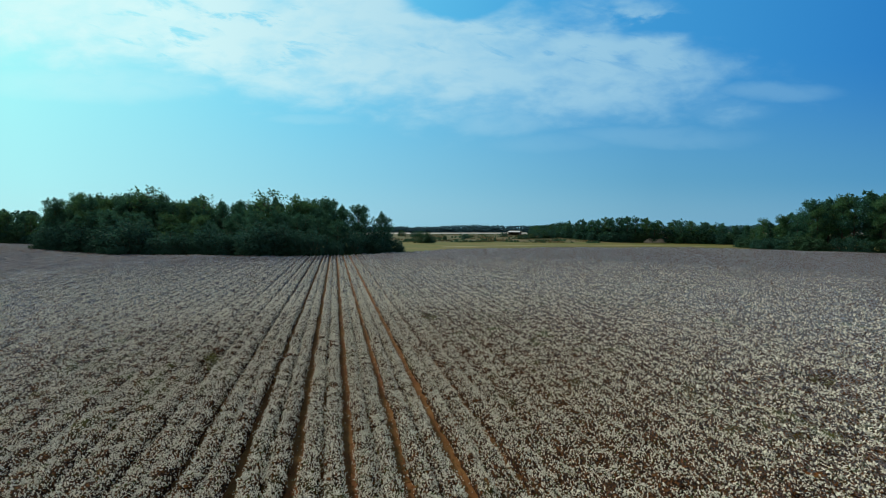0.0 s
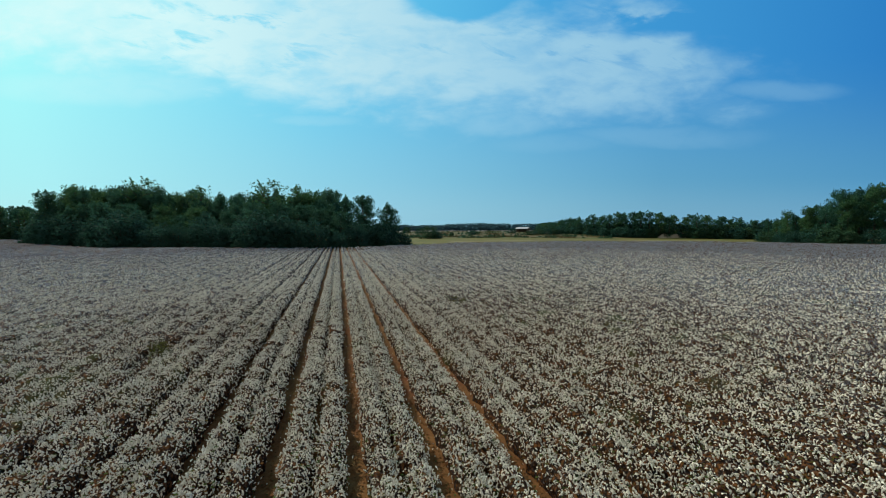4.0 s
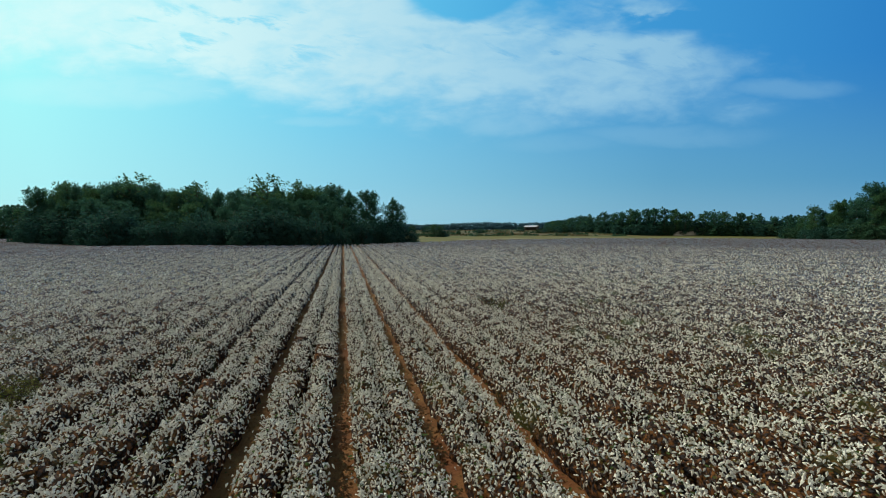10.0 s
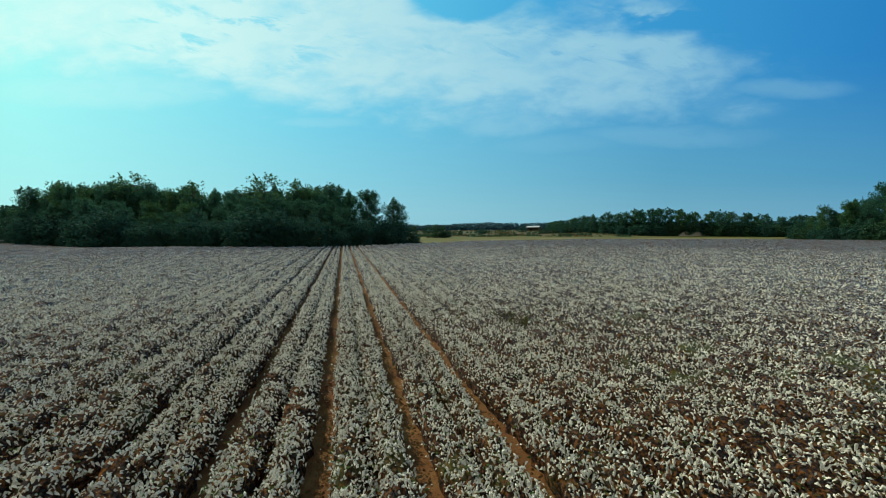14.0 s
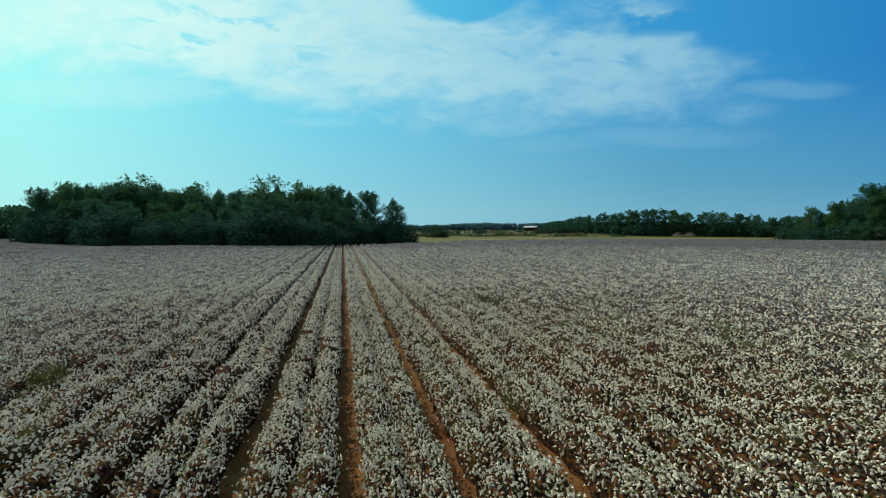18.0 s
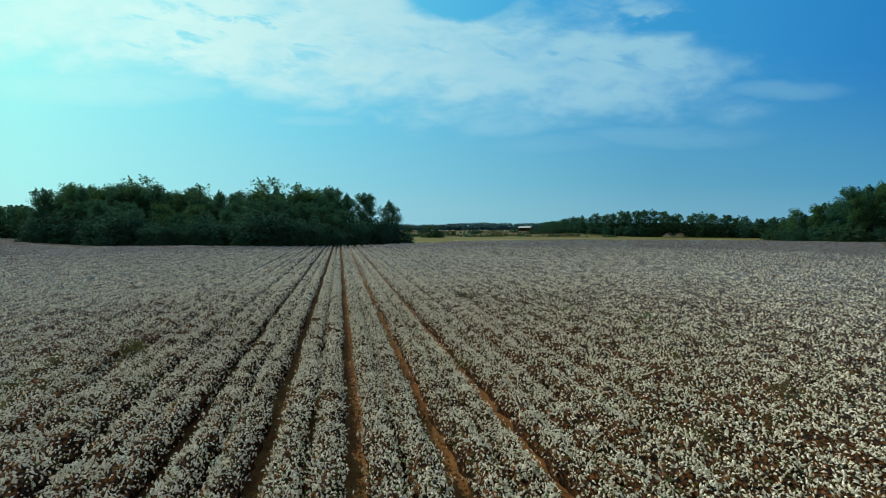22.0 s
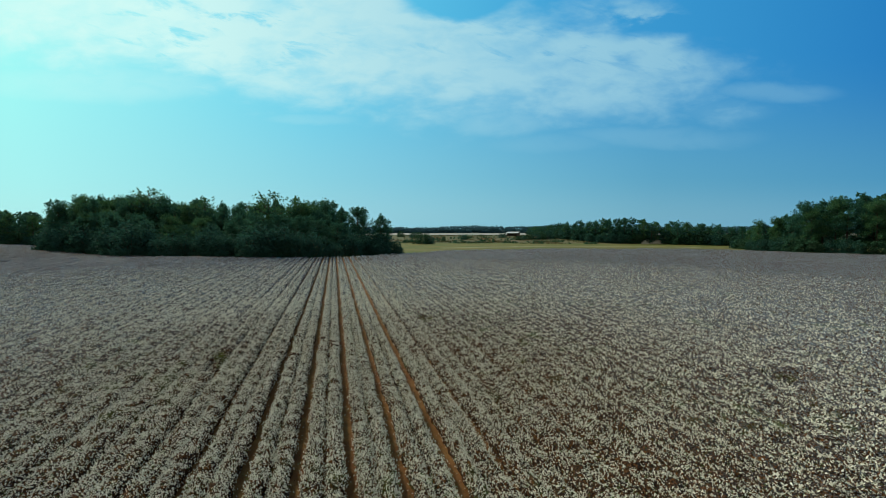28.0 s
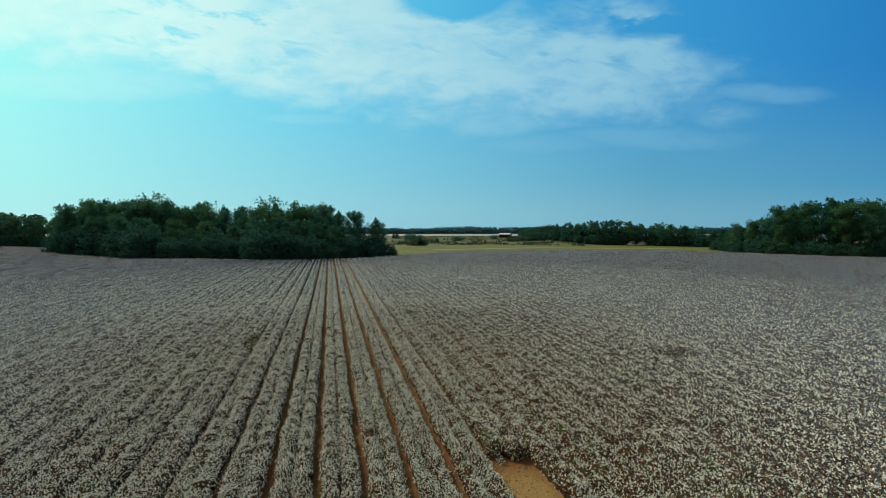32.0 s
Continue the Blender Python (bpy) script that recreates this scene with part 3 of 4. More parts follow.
def tree_meshes(seed, height, spread, base, leaf_mat, density=1.0, leaf=0.55, gaps=0.25, slim=1.0, packed=1.0):
    """Trunk with limbs, and a crown of many small leaf sprays gathered on the limbs' ends."""
    r = random.Random(seed)
    parts, tips = [], []
    lean = (r.uniform(-0.5, 0.5), r.uniform(-0.5, 0.5))
    trunk = [(lean[0] * t * t, lean[1] * t * t, -0.3 + t * height * 0.92) for t in (0, 0.25, 0.5, 0.75, 1.0)]
    rad = height * 0.016
    parts.append(tube(trunk, [rad * 1.3, rad, rad * 0.75, rad * 0.45, rad * 0.12], 7))
    limbs = int(15 + 6 * density)
    for i in range(limbs):
        t = base + (0.97 - base) * (i + r.random()) / limbs
        a = i * 2.4 + r.uniform(-0.5, 0.5)
        h0 = t * height * 0.92
        rel = (t - base) / (1 - base)
        reach = spread * (0.30 + 0.75 * math.sin(math.pi * min(1, 0.18 + 0.80 * rel)) ** slim) * r.uniform(0.65, 1.12)
        rise = reach * r.uniform(0.25, 0.8)
        c = Vector((lean[0] * t * t, lean[1] * t * t, h0))
        mid = c + Vector((math.cos(a) * reach * 0.5, math.sin(a) * reach * 0.5, rise * 0.35))
        tip = c + Vector((math.cos(a) * reach, math.sin(a) * reach, rise))
        parts.append(tube([c, mid, tip], [rad * 0.4, rad * 0.25, rad * 0.08], 4))
        for q in (0.45, 0.72, 1.0):
            tips.append((c.lerp(tip, q) + Vector((r.uniform(-.5, .5), r.uniform(-.5, .5), r.uniform(-.3, .6))), spread * r.uniform(0.26, 0.46)))
    tips.append((Vector((lean[0], lean[1], height * 0.95)), spread * 0.25))
    tips = [t for t in tips if r.random() > gaps * 0.35]
    rr = np.random.default_rng(seed)
    cs, fs = [], []
    for c, rad_c in tips:
        n = int(58 * packed * density * r.uniform(0.6, 1.3))
        d = rr.normal(0, 1, (n, 3))
        d /= np.linalg.norm(d, axis=1)[:, None]
        q = rr.uniform(0.15, 1.0, n) ** 0.6
        cs.append(np.array(c) + d * q[:, None] * rad_c * np.array([1, 1, 0.8]))
    # upright leafy shoots that break the crown's outline
    for c, rad_c in sorted(tips, key=lambda t: -t[0].z)[:int(6 + 8 * density)]:
        tall, n = r.uniform(0.3, 1.3), int(6 + 8 * density)
        up = rr.uniform(0, 1, n)
        off = rr.normal(0, 0.26, (n, 2)) * (1.15 - up)[:, None]
        at = (c.x + r.uniform(-.6, .6) * rad_c, c.y + r.uniform(-.6, .6) * rad_c, c.z + 0.65 * rad_c)
        cs.append(np.stack([at[0] + off[:, 0], at[1] + off[:, 1], at[2] + up * tall], -1))
    cs = np.concatenate(cs)
    cs = cs[cs[:, 2] > height * base * 0.5]
    n = len(cs)
    size = rr.uniform(0.5, 1.0, n) * leaf
    n1 = rr.normal(0, 1, (n, 3))
    n1 /= np.linalg.norm(n1, axis=1)[:, None]
    n2 = np.cross(n1, rr.normal(0, 1, (n, 3)))
    n2 /= np.linalg.norm(n2, axis=1)[:, None]
    s = size[:, None]
    quad = np.stack([cs - n1 * s, cs + n2 * s * 0.45 + n1 * s * 0.1, cs + n1 * s, cs - n2 * s * 0.5], 1).reshape(-1, 3)
    faces = np.arange(4 * n).reshape(-1, 4)
    v, f = join(parts)
    return mesh_from("trunk", v, f, [M_BARK], True), mesh_from("crown", quad, faces, [leaf_mat])


def bush_meshes(seed, height, spread, leaf_mat, density, leaf):
    """Several stems from the ground and a bumpy dome of leaf sprays down to the grass."""
    rr = np.random.default_rng(seed)
    stems, cs = [], []
    for i in range(7):
        a, q = i * 2.4 + rr.uniform(-.4, .4), rr.uniform(0.15, 0.75) * spread
        top = Vector((math.cos(a) * q, math.sin(a) * q, height * rr.uniform(0.55, 0.85) * (1.05 - 0.4 * q / spread)))
        stems.append(tube([(top.x * 0.15, top.y * 0.15, -0.1), (top.x * 0.5, top.y * 0.5, top.z * 0.5), top], [0.07, 0.05, 0.015], 4))
        for c, r in ((top, 0.36), (Vector((top.x * 1.1, top.y * 1.1, top.z * 0.5)), 0.40), (Vector((top.x * 1.2, top.y * 1.2, 0.5)), 0.34)):
            n = int(60 * density)
            d = rr.normal(0, 1, (n, 3))
            d /= np.linalg.norm(d, axis=1)[:, None]
            cs.append(np.array(c) + d * (rr.uniform(0.3, 1.0, n) ** 0.6)[:, None] * spread * r * rr.uniform(0.8, 1.2))
    cs = np.concatenate(cs)
    cs = cs[cs[:, 2] > 0.05]
    n = len(cs)
    s = (rr.uniform(0.5, 1.0, n) * leaf)[:, None]
    n1 = rr.normal(0, 1, (n, 3))
    n1 /= np.linalg.norm(n1, axis=1)[:, None]
    n2 = np.cross(n1, rr.normal(0, 1, (n, 3)))
    n2 /= np.linalg.norm(n2, axis=1)[:, None]
    quad = np.stack([cs - n1 * s, cs + n2 * s * 0.45 + n1 * s * 0.1, cs + n1 * s, cs - n2 * s * 0.5], 1).reshape(-1, 3)
    v, f = join(stems)
    return mesh_from("trunk", v, f, [M_BARK], True), mesh_from("crown", quad, np.arange(4 * n).reshape(-1, 4), [leaf_mat])


def make_kind(name, label, category, *args, **kw):
    trunk, crown = tree_meshes(*args, **kw)
    return name, label, category, trunk, crown


KINDS = {}
SORTS = {
    "oak1": ("tree", "broad dark green tree at the wood's edge", 1, 20, 5.2, 0.14, M_LEAF_A, 1.0),
    "oak2": ("tree", "broad olive green tree with an uneven crown", 2, 20, 4.6, 0.12, M_LEAF_B, 0.95),
    "gum": ("tree", "tall slim dark green tree", 3, 20, 3.2, 0.16, M_LEAF_A, 0.9),
    "turning": ("tree", "tree with thinning yellowish autumn leaves", 4, 20, 4.4, 0.18, M_LEAF_C, 0.7),
    "oak3": ("tree", "dense dark green round-topped tree", 6, 20, 5.0, 0.08, M_LEAF_A, 1.05),
    "bush": ("shrub", "dark green shrub at the wood's foot", 7, 6, 3.0, 0.02, M_SHRUB_A, 0.6),
    "bush2": ("shrub", "olive shrub at the field's edge", 8, 6, 2.8, 0.02, M_SHRUB_B, 0.6),
}
for key, (name, label, seed, high, broad, low, leaf_mat, full) in SORTS.items():
    if high < 10:
        for pre, dens, lf in (("", 1.5, 0.28), ("far_", 0.5, 0.50)):
            KINDS[pre + key] = (name, label, name, *bush_meshes(seed, high, broad, leaf_mat, dens, lf))
        continue
    small = 0.62
    KINDS[key] = make_kind(name, label, name, seed, high, broad, low, leaf_mat, full * 1.15, small * 0.55, packed=1.65)
    KINDS["far_" + key] = make_kind(name, label, name, seed + 40, high, broad, low * 0.3, leaf_mat, full * 0.36, small * 1.30)
KINDS["thin"] = make_kind("tree", "tall thin-leaved tree standing above the wood", "tree", 5, 20, 4.2, 0.45, M_LEAF_B, 0.42, 0.42, 0.35)
placer = random.Random(21)


def plant(kind, X, Z, height, group, wide=1.0, label=""):
    far = math.hypot(X, Z) > 262 and kind != "thin"
    name, lab, category, trunk, crown = KINDS["far_" + kind if far else kind]
    x, y = cw(X, Z)
    native = 6.0 if kind.startswith("bush") else 20.0
    s = height * (1.10 if native == 6.0 else 1.055) / native
    ob = new(name, None)
    ob.matrix_world = pose(x, y, float(ground_at(x, y)) - 0.05, 0, 0, placer.uniform(0, 360)) @ Matrix.Diagonal((s * wide, s * wide, s, 1))
    child("trunk", trunk, ob)
    child("crown", crown, ob)
    tagged(ob, label or lab, category, group)
    return ob


MASS = {"trunk": [], "crown": {}}


def mass(kind, X, Z, height, wide):
    """Adds a tree to the one joined mass of woods that stand behind others."""
    for which, me in zip(("trunk", "crown"), KINDS["far_" + kind][3:]):
        co = np.empty(len(me.vertices) * 3, np.float32)
        me.vertices.foreach_get("co", co)
        k = me.polygons[0].loop_total
        idx = np.empty(len(me.loops), np.int32)
        me.loops.foreach_get("vertex_index", idx)
        x, y = cw(X, Z)
        s = height * 1.08 / (6.0 if kind.startswith("bush") else 20.0)
        a = placer.uniform(0, 6.28)
        v = co.reshape(-1, 3) * np.array([s * wide, s * wide, s])
        v = np.stack([v[:, 0] * math.cos(a) - v[:, 1] * math.sin(a), v[:, 0] * math.sin(a) + v[:, 1] * math.cos(a), v[:, 2]], -1)
        v = v + np.array([x, y, float(ground_at(x, y)) - 0.05])
        pair = (v, idx.reshape(-1, k))
        if which == "trunk":
            MASS["trunk"].append(pair)
        else:
            MASS["crown"].setdefault(me.materials[0].name, []).append(pair)


def finish_mass():
    ob = new("background_woods", None)
    tagged(ob, "close-set dark green trees and shrubs of the woods behind", "woods", kind="stuff")
    child("trunk", mesh_from("wood_trunks", *join(MASS["trunk"]), [M_BARK], True), ob)
    for name, pairs in MASS["crown"].items():
        child("crown", mesh_from("wood_crowns", *join(pairs), [bpy.data.materials[name]]), ob)


def wood_edge(line, count, heights, group, kinds, depth=3.0, wide=(0.75, 1.05), vary=(0.84, 1.06)):
    """Trees along a line of (X, Z) places with heights at the same stations."""
    line = np.array(line, float)
    s = np.concatenate([[0], np.cumsum(np.hypot(*np.diff(line, axis=0).T))])
    for i in range(count):
        t = s[-1] * (i + placer.uniform(0.2, 0.8)) / count
        X, Z, h = np.interp(t, s, line[:, 0]), np.interp(t, s, line[:, 1]), np.interp(t, s, heights)
        if 119 < X < 136 and 230 < Z < 262 and h < 9:
            continue                     # the break with the earth bank
        args = (placer.choice(kinds), X + placer.uniform(-1, 1), Z + placer.uniform(-depth, depth), h * placer.uniform(*vary))
        if group:
            plant(*args, group, placer.uniform(*wide))
        else:
            mass(*args, placer.uniform(*wide))


# island wood
G1 = "trees of the island wood"
GS = "shrubs at the island wood's foot"
FRONT = [(-151, 165), (-138, 164), (-112, 163), (-85, 160), (-62, 156), (-42, 152), (-34, 151)]
EDGE = [(-151, 164), (-144, 159), (-116, 144), (-93, 135), (-64, 130), (-39, 129), (-26, 136), (-19, 143)]
wood_edge(FRONT, 30, [18.6, 18.8, 18.0, 16.6, 16.4, 15.6, 15.2], G1, ["oak1", "oak3", "gum", "oak2", "oak1"])
wood_edge([(X, Z + 8) for X, Z in FRONT], 28, [20, 20.8, 20.4, 18.4, 18.8, 17.6, 16], G1, ["oak1", "gum", "oak3", "oak3", "oak1", "oak2"])
wood_edge([(X - 5, Z + 17) for X, Z in FRONT], 24, [20, 21.2, 20.8, 18.8, 20.2, 18.6, 17], G1, ["oak1", "gum", "oak3", "turning"])
wood_edge([(-150, 163), (-125, 153), (-100, 146), (-66, 141), (-44, 139), (-33, 142)], 34, [13, 12.5, 12, 11.5, 11.5, 10], G1, ["oak1", "oak3", "oak2", "oak3"], 3.0, (0.95, 1.3), (0.75, 1.15))
wood_edge(EDGE, 62, [6, 6.5, 7, 7, 7, 6.5, 6.5, 6], GS, ["bush"], 2.0, (0.9, 1.4), (0.5, 1.7))
plant("oak1", -148, 163, 18.6, G1, 1.0)
plant("bush", -153, 164, 5, GS, 1.1)
plant("thin", -139, 164, 20.6, G1, 1.1)
plant("thin", -90, 160, 20.0, G1, 1.1)
plant("thin", -115, 165, 23.4, G1, 1.25)
plant("thin", -63, 153, 21.2, G1, 1.3)
plant("thin", -54, 156, 19.6, G1, 1.2)
plant("oak1", -29.8, 149, 15.8, G1, 1.12, "tall flat-topped dark green tree at the wood's end")
plant("oak3", -28.6, 150.5, 15.0, G1, 0.80)
plant("oak1", -20.6, 150.5, 11.8, G1, 0.95)
plant("oak3", -21.6, 149, 12.8, G1, 1.05, "round-headed green tree standing free at the wood's end")
for X, Z, h in ((-31, 141, 8.5), (-28, 142, 8.2), (-25, 143, 6.5), (-22, 145, 6.8), (-19, 147, 6.2), (-16.5, 149, 5.4), (-15, 148, 3.2)):
    plant("bush", X, Z, h, GS, 1.2)
# wood behind it
wood_edge([(-330, 216), (-250, 210), (-200, 206), (-150, 204)], 44, [14.5, 14.5, 13.5, 13.5], "", ["oak1", "oak2", "oak3"], 3.0, (1.0, 1.4))
wood_edge([(-330, 227), (-250, 221), (-200, 217), (-150, 215)], 38, [16.5, 16.5, 15.5, 15.5], "", ["oak1", "gum", "oak3", "oak2"], 3.0, (1.0, 1.4))
wood_edge([(-330, 211), (-250, 205), (-200, 201), (-150, 200)], 50, [6.5, 6.5, 6, 6], "", ["bush", "bush2"], 1.0, (1.3, 1.8))
# near right wood
G2 = "trees of the near wood"
RF = [(330, 82), (230, 128), (185, 148), (160, 160), (150, 170), (146, 188), (150, 212)]
wood_edge(RF, 52, [21.5, 21.5, 21.5, 21.0, 19.5, 13.5, 9.5], G2, ["oak2", "oak1", "oak2", "gum", "oak3"])
wood_edge([(X + 6, Z + 9) for X, Z in RF[:-1]], 42, [23, 23, 23, 22, 19, 11], G2, ["oak2", "oak2", "oak3", "gum", "oak1"], 3.0, (0.95, 1.25))
wood_edge([(X + 12, Z + 19) for X, Z in RF[:-1]], 32, [23, 23, 23, 21, 17, 10.5], "", ["oak1", "oak3"], 3.0, (1.05, 1.35))
wood_edge([(X - 3, Z - 4) for X, Z in RF], 66, [7, 7, 7, 7, 7, 7, 6.5], "shrubs of the near wood", ["bush", "bush2"], 1.5, (1.2, 1.7), (0.55, 1.1))
# tree line along the far right side
G3 = "trees of the long tree line"
LF = [(180, 238), (150, 246), (125, 254), (101, 263), (85, 290), (77, 340), (88, 420)]
wood_edge(LF, 54, [10.4, 11.4, 12.6, 14.0, 10.4, 7.0, 6.4], G3, ["oak1", "oak2", "oak3", "gum"], 3.0, (1.1, 1.5))
wood_edge([(X + 5, Z + 9) for X, Z in LF], 44, [10.0, 11.0, 12.2, 13.6, 10.0, 7.0, 6.4], "", ["oak1", "oak3"], 3.0, (1.1, 1.5))
wood_edge([(X, Z - 4) for X, Z in LF], 60, [7, 7, 6.5, 7, 6, 5, 5], "shrubs of the long tree line", ["bush", "bush2"], 1.0, (1.3, 1.9))
wood_edge([(X + 2, Z + 4) for X, Z in LF], 70, [8, 8.5, 9, 10, 8, 6, 5.5], "", ["bush"], 2.0, (1.2, 1.6))
finish_mass()
# bushes on the rough land
for X, Z, h, k in ((-11.5, 236, 7.6, "bush2"), (-7, 238, 5, "bush"), (1, 262, 3, "bush2"), (14.5, 280, 3.6, "bush"), (17, 284, 2.6, "bush2"), (43, 300, 4, "bush"), (50, 276, 3.2, "bush2"),
                   (54, 280, 3.4, "bush"), (58, 282, 4.4, "bush2"), (63, 285, 5, "bush"), (68, 288, 6, "bush2"), (73, 292, 7, "bush"), (-20, 300, 5, "bush"), (-30, 310, 5, "bush2")):
    plant(k, X, Z, h, "bushes on the rough land", 1.25)


def build_rough_brush():
    """Low tangled brush and tall weeds on the rough land beyond the meadow."""
    r = np.random.default_rng(77)
    for name, label, n, mat, lo, hi in (("rough_brush", "low dark olive brush on the rough land", 1500, M_SHRUB_B, 0.35, 0.85), ("tall_weeds", "tall dry yellowish weeds on the rough land", 3200, M_WEEDS, 0.25, 0.6)):
        X, Z = r.uniform(-30, 90, n), 242 + 110 * r.uniform(0, 1, n) ** 1.4
        x, y = cw(X, Z)
        thick = wave(x, y, 26.0, 41 if mat is M_WEEDS else 43) > 0.05
        x, y = x[thick], y[thick]
        size = r.uniform(lo, hi, len(x))
        v, f = stamp(BOLL_V, BOLL_F, np.stack([x, y, ground_at(x, y) + size * 0.35], -1), size, r.uniform(0, 6.28, len(x)), size * r.uniform(0.8, 1.8, len(x)))
        tagged(new(name, mesh_from(name, v, f, [mat])), label, "brush", kind="stuff")


build_rough_brush()


def build_bank():
    """Pale bank of bare earth that shows in a break of the tree line."""
    x0, y0 = cw(128, 254)
    u = np.linspace(-1, 1, 25)
    w = np.linspace(-1, 1, 9)
    U, W = np.meshgrid(u, w)
    lift = 2.6 * (1 - U ** 4) * (1 - W ** 2) * (0.85 + 0.15 * np.sin(U * 9) * np.cos(W * 4)) - 0.1
    px, py = x0 + U * 9.0 * CS + W * 3.0 * SN, y0 - U * 9.0 * SN + W * 3.0 * CS
    idx = np.arange(U.size).reshape(U.shape)
    faces = np.stack([idx[:-1, :-1], idx[:-1, 1:], idx[1:, 1:], idx[1:, :-1]], -1).reshape(-1, 4)
    ob = new("earth_bank", mesh_from("earth_bank", np.stack([px, py, ground_at(px, py) + lift], -1).reshape(-1, 3), faces, [M_BANK], True))
    tagged(ob, "pale bank of bare earth in a break of the tree line", "earth bank")


build_bank()


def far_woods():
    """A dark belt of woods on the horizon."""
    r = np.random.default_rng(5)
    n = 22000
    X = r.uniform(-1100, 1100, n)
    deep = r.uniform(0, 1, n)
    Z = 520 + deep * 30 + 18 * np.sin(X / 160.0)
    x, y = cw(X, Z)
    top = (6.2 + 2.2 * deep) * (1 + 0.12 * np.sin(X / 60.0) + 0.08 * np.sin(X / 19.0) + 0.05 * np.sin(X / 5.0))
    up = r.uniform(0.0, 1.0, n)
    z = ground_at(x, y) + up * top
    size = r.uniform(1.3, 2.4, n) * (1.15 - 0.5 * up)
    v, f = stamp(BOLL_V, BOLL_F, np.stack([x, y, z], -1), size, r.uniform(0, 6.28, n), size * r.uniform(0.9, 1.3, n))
    ob = new("far_woods", mesh_from("far_woods", v, f, [M_HAZY_WOODS], True))
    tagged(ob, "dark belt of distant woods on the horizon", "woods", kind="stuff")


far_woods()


def box(bm, cx, cy, cz, sx, sy, sz):
    m = Matrix.LocRotScale((cx, cy, cz), None, (sx, sy, sz))
    return bmesh.ops.create_cube(bm, size=1.0, matrix=m)["verts"]


def part(name, bm, mat, parent, label=""):
    me = bpy.data.meshes.new(name)
    bm.to_mesh(me)
    bm.free()
    me.materials.append(mat)
    return child(name, me, parent, label)


def build_barn():
    x, y = cw(54.5, 322)
    barn = new("barn", None)
    barn.matrix_world = pose(x, y, float(ground_at(x, y)), 0, 0, TURN - 28) @ Matrix.Diagonal((0.52, 0.52, 0.52, 1))
    tagged(barn, "small dark open-sided barn with a pale metal roof", "barn")
    for sx in (-1, 1):
        bm = bmesh.new()
        box(bm, sx * 8, 0, 2.4, 0.3, 11, 4.8)
        part("end_wall", bm, M_BARN, barn)
        bm = bmesh.new()
        vs = box(bm, 0, 0, 0, 18, 6.8, 0.18)
        bmesh.ops.rotate(bm, verts=vs, cent=(0, 0, 0), matrix=Matrix.Rotation(radians(-sx * 17), 3, "X"))
        bmesh.ops.translate(bm, verts=vs, vec=(0, sx * 3.2, 5.6))
        part("roof_slope", bm, M_ROOF, barn)
        bm = bmesh.new()
        pts = [bm.verts.new((sx * 8 + d, py, pz)) for d in (-0.15, 0.15) for py, pz in ((-5.5, 4.8), (5.5, 4.8), (0, 6.4))]
        bm.faces.new(pts[0:3])
        bm.faces.new(pts[5:2:-1])
        for a, b in ((0, 1), (1, 2), (2, 0)):
            bm.faces.new((pts[a], pts[a + 3], pts[b + 3], pts[b]))
        bmesh.ops.recalc_face_normals(bm, faces=bm.faces[:])
        part("gable", bm, M_BARN, barn)
    bm = bmesh.new()
    box(bm, 0, 5.3, 2.4, 15.7, 0.25, 4.8)
    part("back_wall", bm, M_BARN, barn)
    for i in range(5):
        bm = bmesh.new()
        box(bm, -6.6 + i * 3.3, -5.3, 2.4, 0.3, 0.3, 4.8)
        part("post", bm, M_BARN, barn)


build_barn()


def build_clods():
    """Clods, dead leaves and fallen lint on the bare strips between the pairs of rows."""
    r = np.random.default_rng(31)
    spots = []
    for k in range(-6, 7):
        n = 1500
        x = FURROW0 + PAIR * k + r.normal(0, 0.16, n)
        y = r.uniform(1.0, 48.0, n)
        spots.append(np.stack([x, y], -1))
    bx, by = r.normal(BARE[0][0], 0.8, 500), r.normal(BARE[0][1], 1.4, 500)
    spots.append(np.stack([bx, by], -1))
    p = np.concatenate(spots)
    z = ground_at(p[:, 0], p[:, 1])
    kind = r.uniform(0, 1, len(p))
    places = np.column_stack([p, z + 0.004])
    for name, label, category, sel, tv, tf, lo, hi, mat in (
            ("soil_clods", "crumbled red clay clods between the cotton rows", "soil", kind < 0.62, BOLL_V, BOLL_F, 0.015, 0.05, M_SOIL),
            ("leaf_litter", "dead brown leaves and stalk ends on the soil", "leaf litter", (kind >= 0.62) & (kind < 0.95), LEAF_V, LEAF_F, 0.02, 0.05, M_COTTON_LEAF),
            ("fallen_lint", "scraps of white lint fallen on the soil", "cotton lint", kind >= 0.95, TENT_V, TENT_F, 0.012, 0.028, M_LINT)):
        n = int(sel.sum())
        size = r.uniform(lo, hi, n)
        v, f = stamp(tv, tf, places[sel], size, r.uniform(0, 6.28, n), size * r.uniform(0.5, 0.9, n))
        tagged(new(name, mesh_from(name, v, f, [mat])), label, category, kind="stuff")


build_clods()


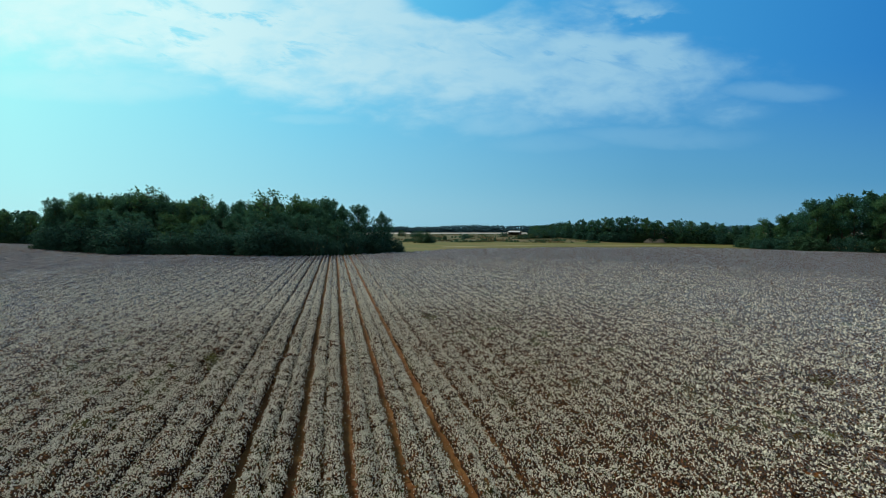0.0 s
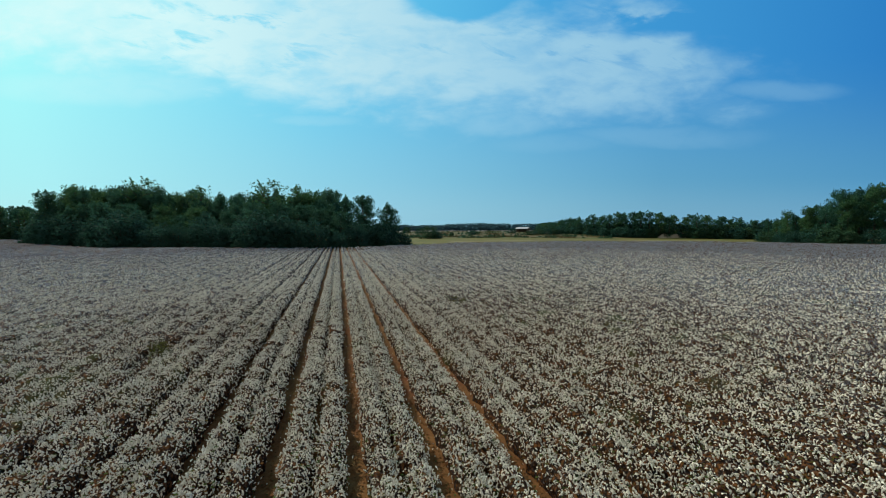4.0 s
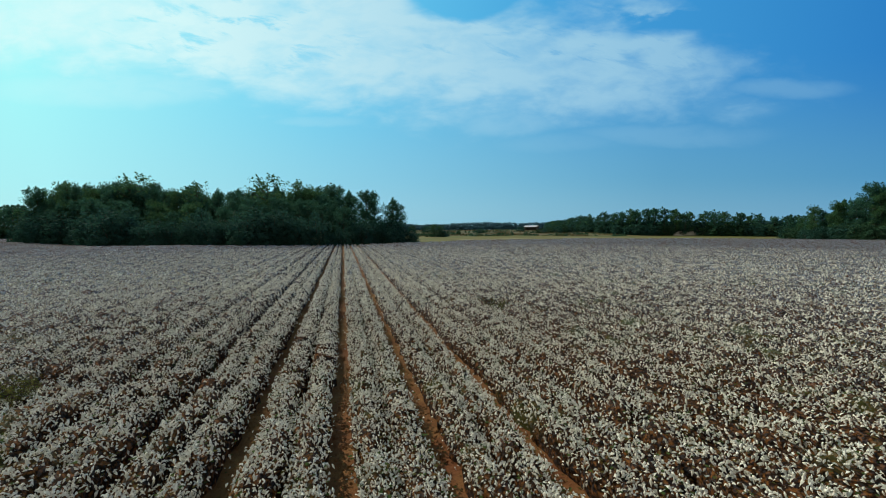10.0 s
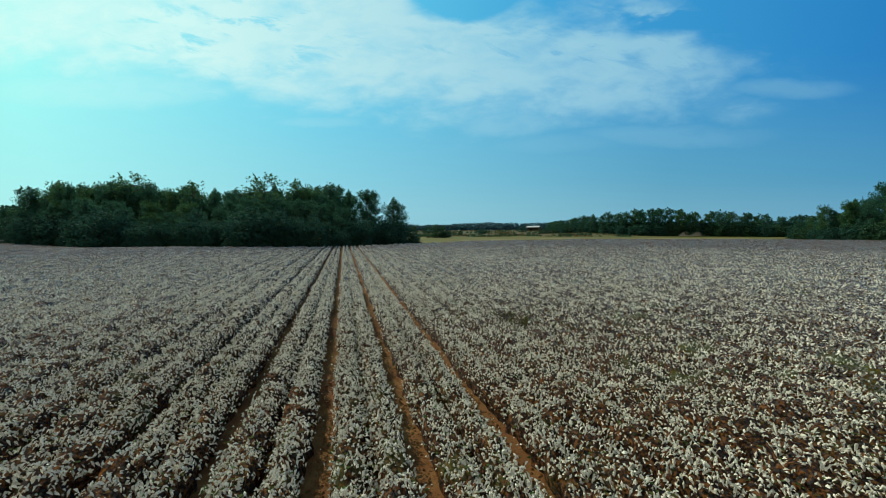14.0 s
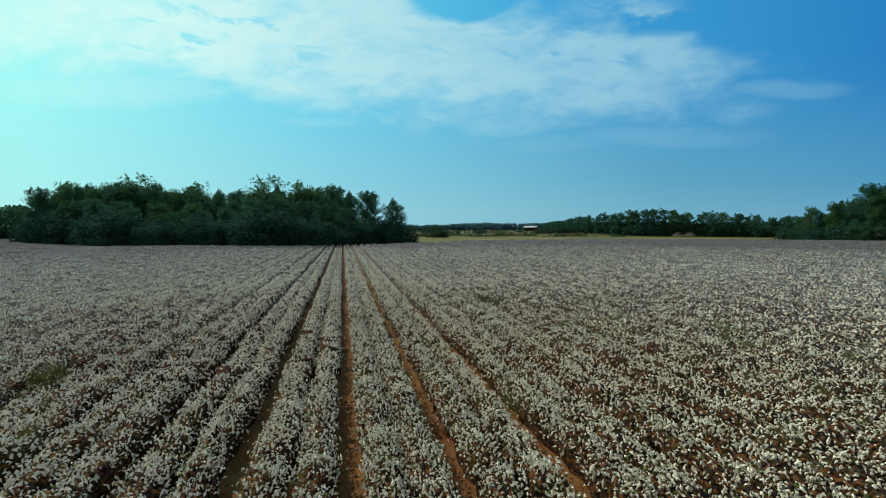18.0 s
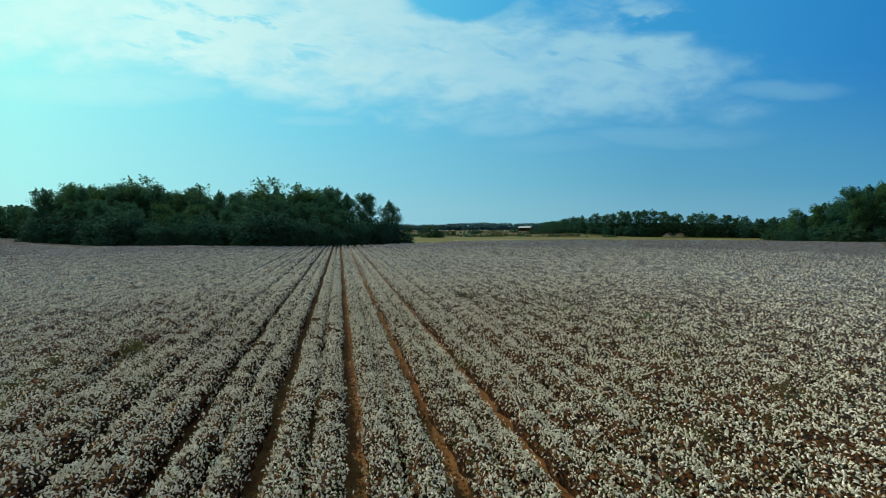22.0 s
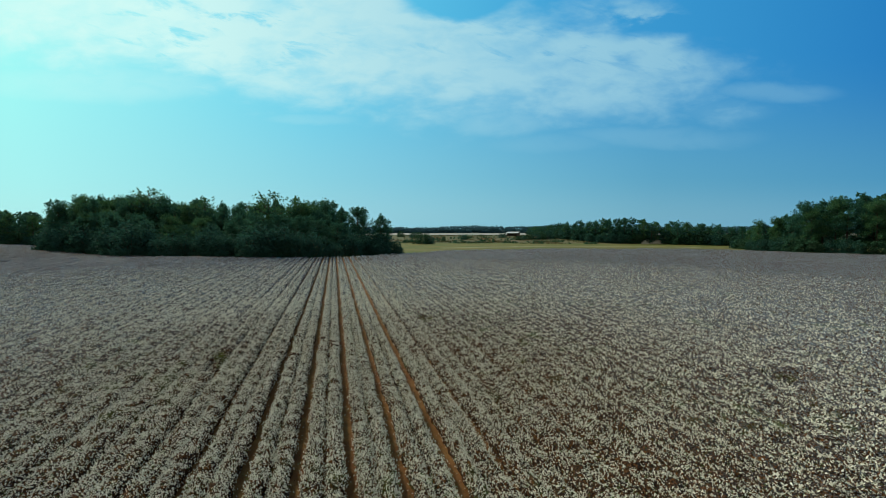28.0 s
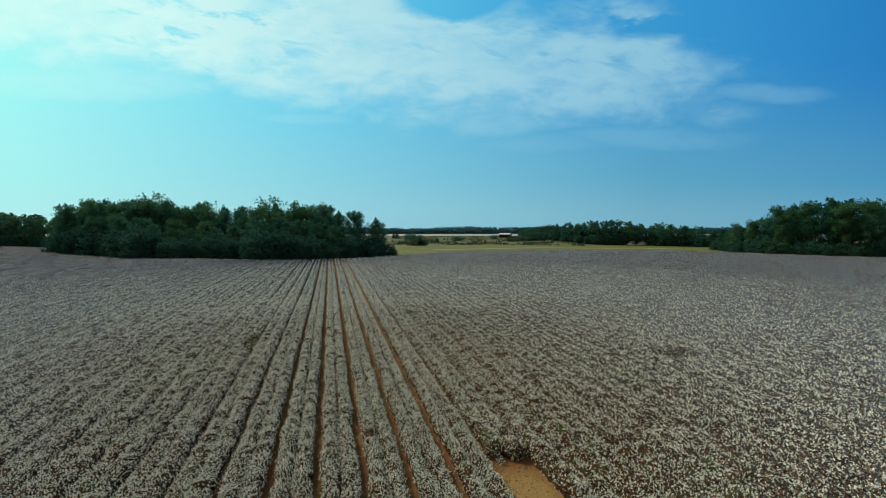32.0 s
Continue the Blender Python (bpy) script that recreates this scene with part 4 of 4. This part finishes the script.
def build_brush():
    """Dead stalks in a tangle at the head of the bare patch."""
    r = random.Random(4)
    for cx, cy, n in ((6.35, 7.5, 16), (7.4, 6.9, 13)):
        brush = new("dead_cotton_plant", None)
        brush.location = (cx, cy, float(ground_at(cx, cy)))
        tagged(brush, "dead brown cotton plant leaning over bare clay", "cotton plant", "dead plants by the bare patch")
        stems, leaves = [], []
        for i in range(n):
            a, q, h = r.uniform(0, 6.28), r.uniform(0.2, 0.75), r.uniform(0.25, 0.7)
            tip = (math.cos(a) * q, math.sin(a) * q, h)
            stems.append(tube([(tip[0] * 0.1, tip[1] * 0.1, 0), (tip[0] * 0.5, tip[1] * 0.5, h * 0.75), tip], [0.012, 0.009, 0.004], 4))
            for j in range(9):
                t = r.uniform(0.35, 1.05)
                leaves.append((tip[0] * t + r.uniform(-.06, .06), tip[1] * t + r.uniform(-.06, .06), h * min(1, t + 0.1) + r.uniform(-.08, .05)))
        child("stem", mesh_from("dead_stem", *join(stems), [M_BARK], True), brush)
        p = np.array(leaves)
        rr = np.random.default_rng(n)
        size = rr.uniform(0.04, 0.09, len(p))
        child("leafage", mesh_from("dead_leafage", *stamp(LEAF_V, LEAF_F, p, size, rr.uniform(0, 6.28, len(p)), size * rr.uniform(-1, 1, len(p))), [M_COTTON_LEAF]), brush, "withered brown leaves")


build_brush()


def build_weeds():
    """Yellow-green weeds in the thin spots of the crop."""
    rr = np.random.default_rng(14)
    for cx, cy, count, tall in ((8.3, 37.6, 6, 0.85), (-7.6, 28.6, 10, 0.8), (25.8, 17.6, 4, 0.6)):
        for i in range(count):
            x, y = cx + rr.normal(0, 0.25), cy + rr.normal(0, 0.75)
            weed = new("weed_plant", None)
            weed.location = (x, y, float(ground_at(x, y)))
            tagged(weed, "yellow-green weed in a thin spot between the cotton plants", "weed", "weeds in the cotton")
            h = tall * rr.uniform(0.7, 1.2)
            stems, leaves = [], []
            for j in range(6):
                a, q = rr.uniform(0, 6.28), rr.uniform(0.08, 0.30)
                tip = (math.cos(a) * q, math.sin(a) * q, h * rr.uniform(0.7, 1.0))
                stems.append(tube([(0, 0, 0), (tip[0] * 0.4, tip[1] * 0.4, tip[2] * 0.6), tip], [0.008, 0.006, 0.003], 4))
                for k in range(14):
                    t = rr.uniform(0.25, 1.0)
                    leaves.append((tip[0] * t + rr.normal(0, 0.05), tip[1] * t + rr.normal(0, 0.05), tip[2] * t))
            child("stem", mesh_from("weed_stem", *join(stems), [M_BARK], True), weed)
            p = np.array(leaves)
            size = rr.uniform(0.03, 0.06, len(p))
            child("leafage", mesh_from("weed_leafage", *stamp(LEAF_V, LEAF_F, p, size, rr.uniform(0, 6.28, len(p)), size * rr.uniform(0.4, 1.5, len(p))), [M_WEED_LEAF]), weed, "yellow-green leaves")


build_weeds()
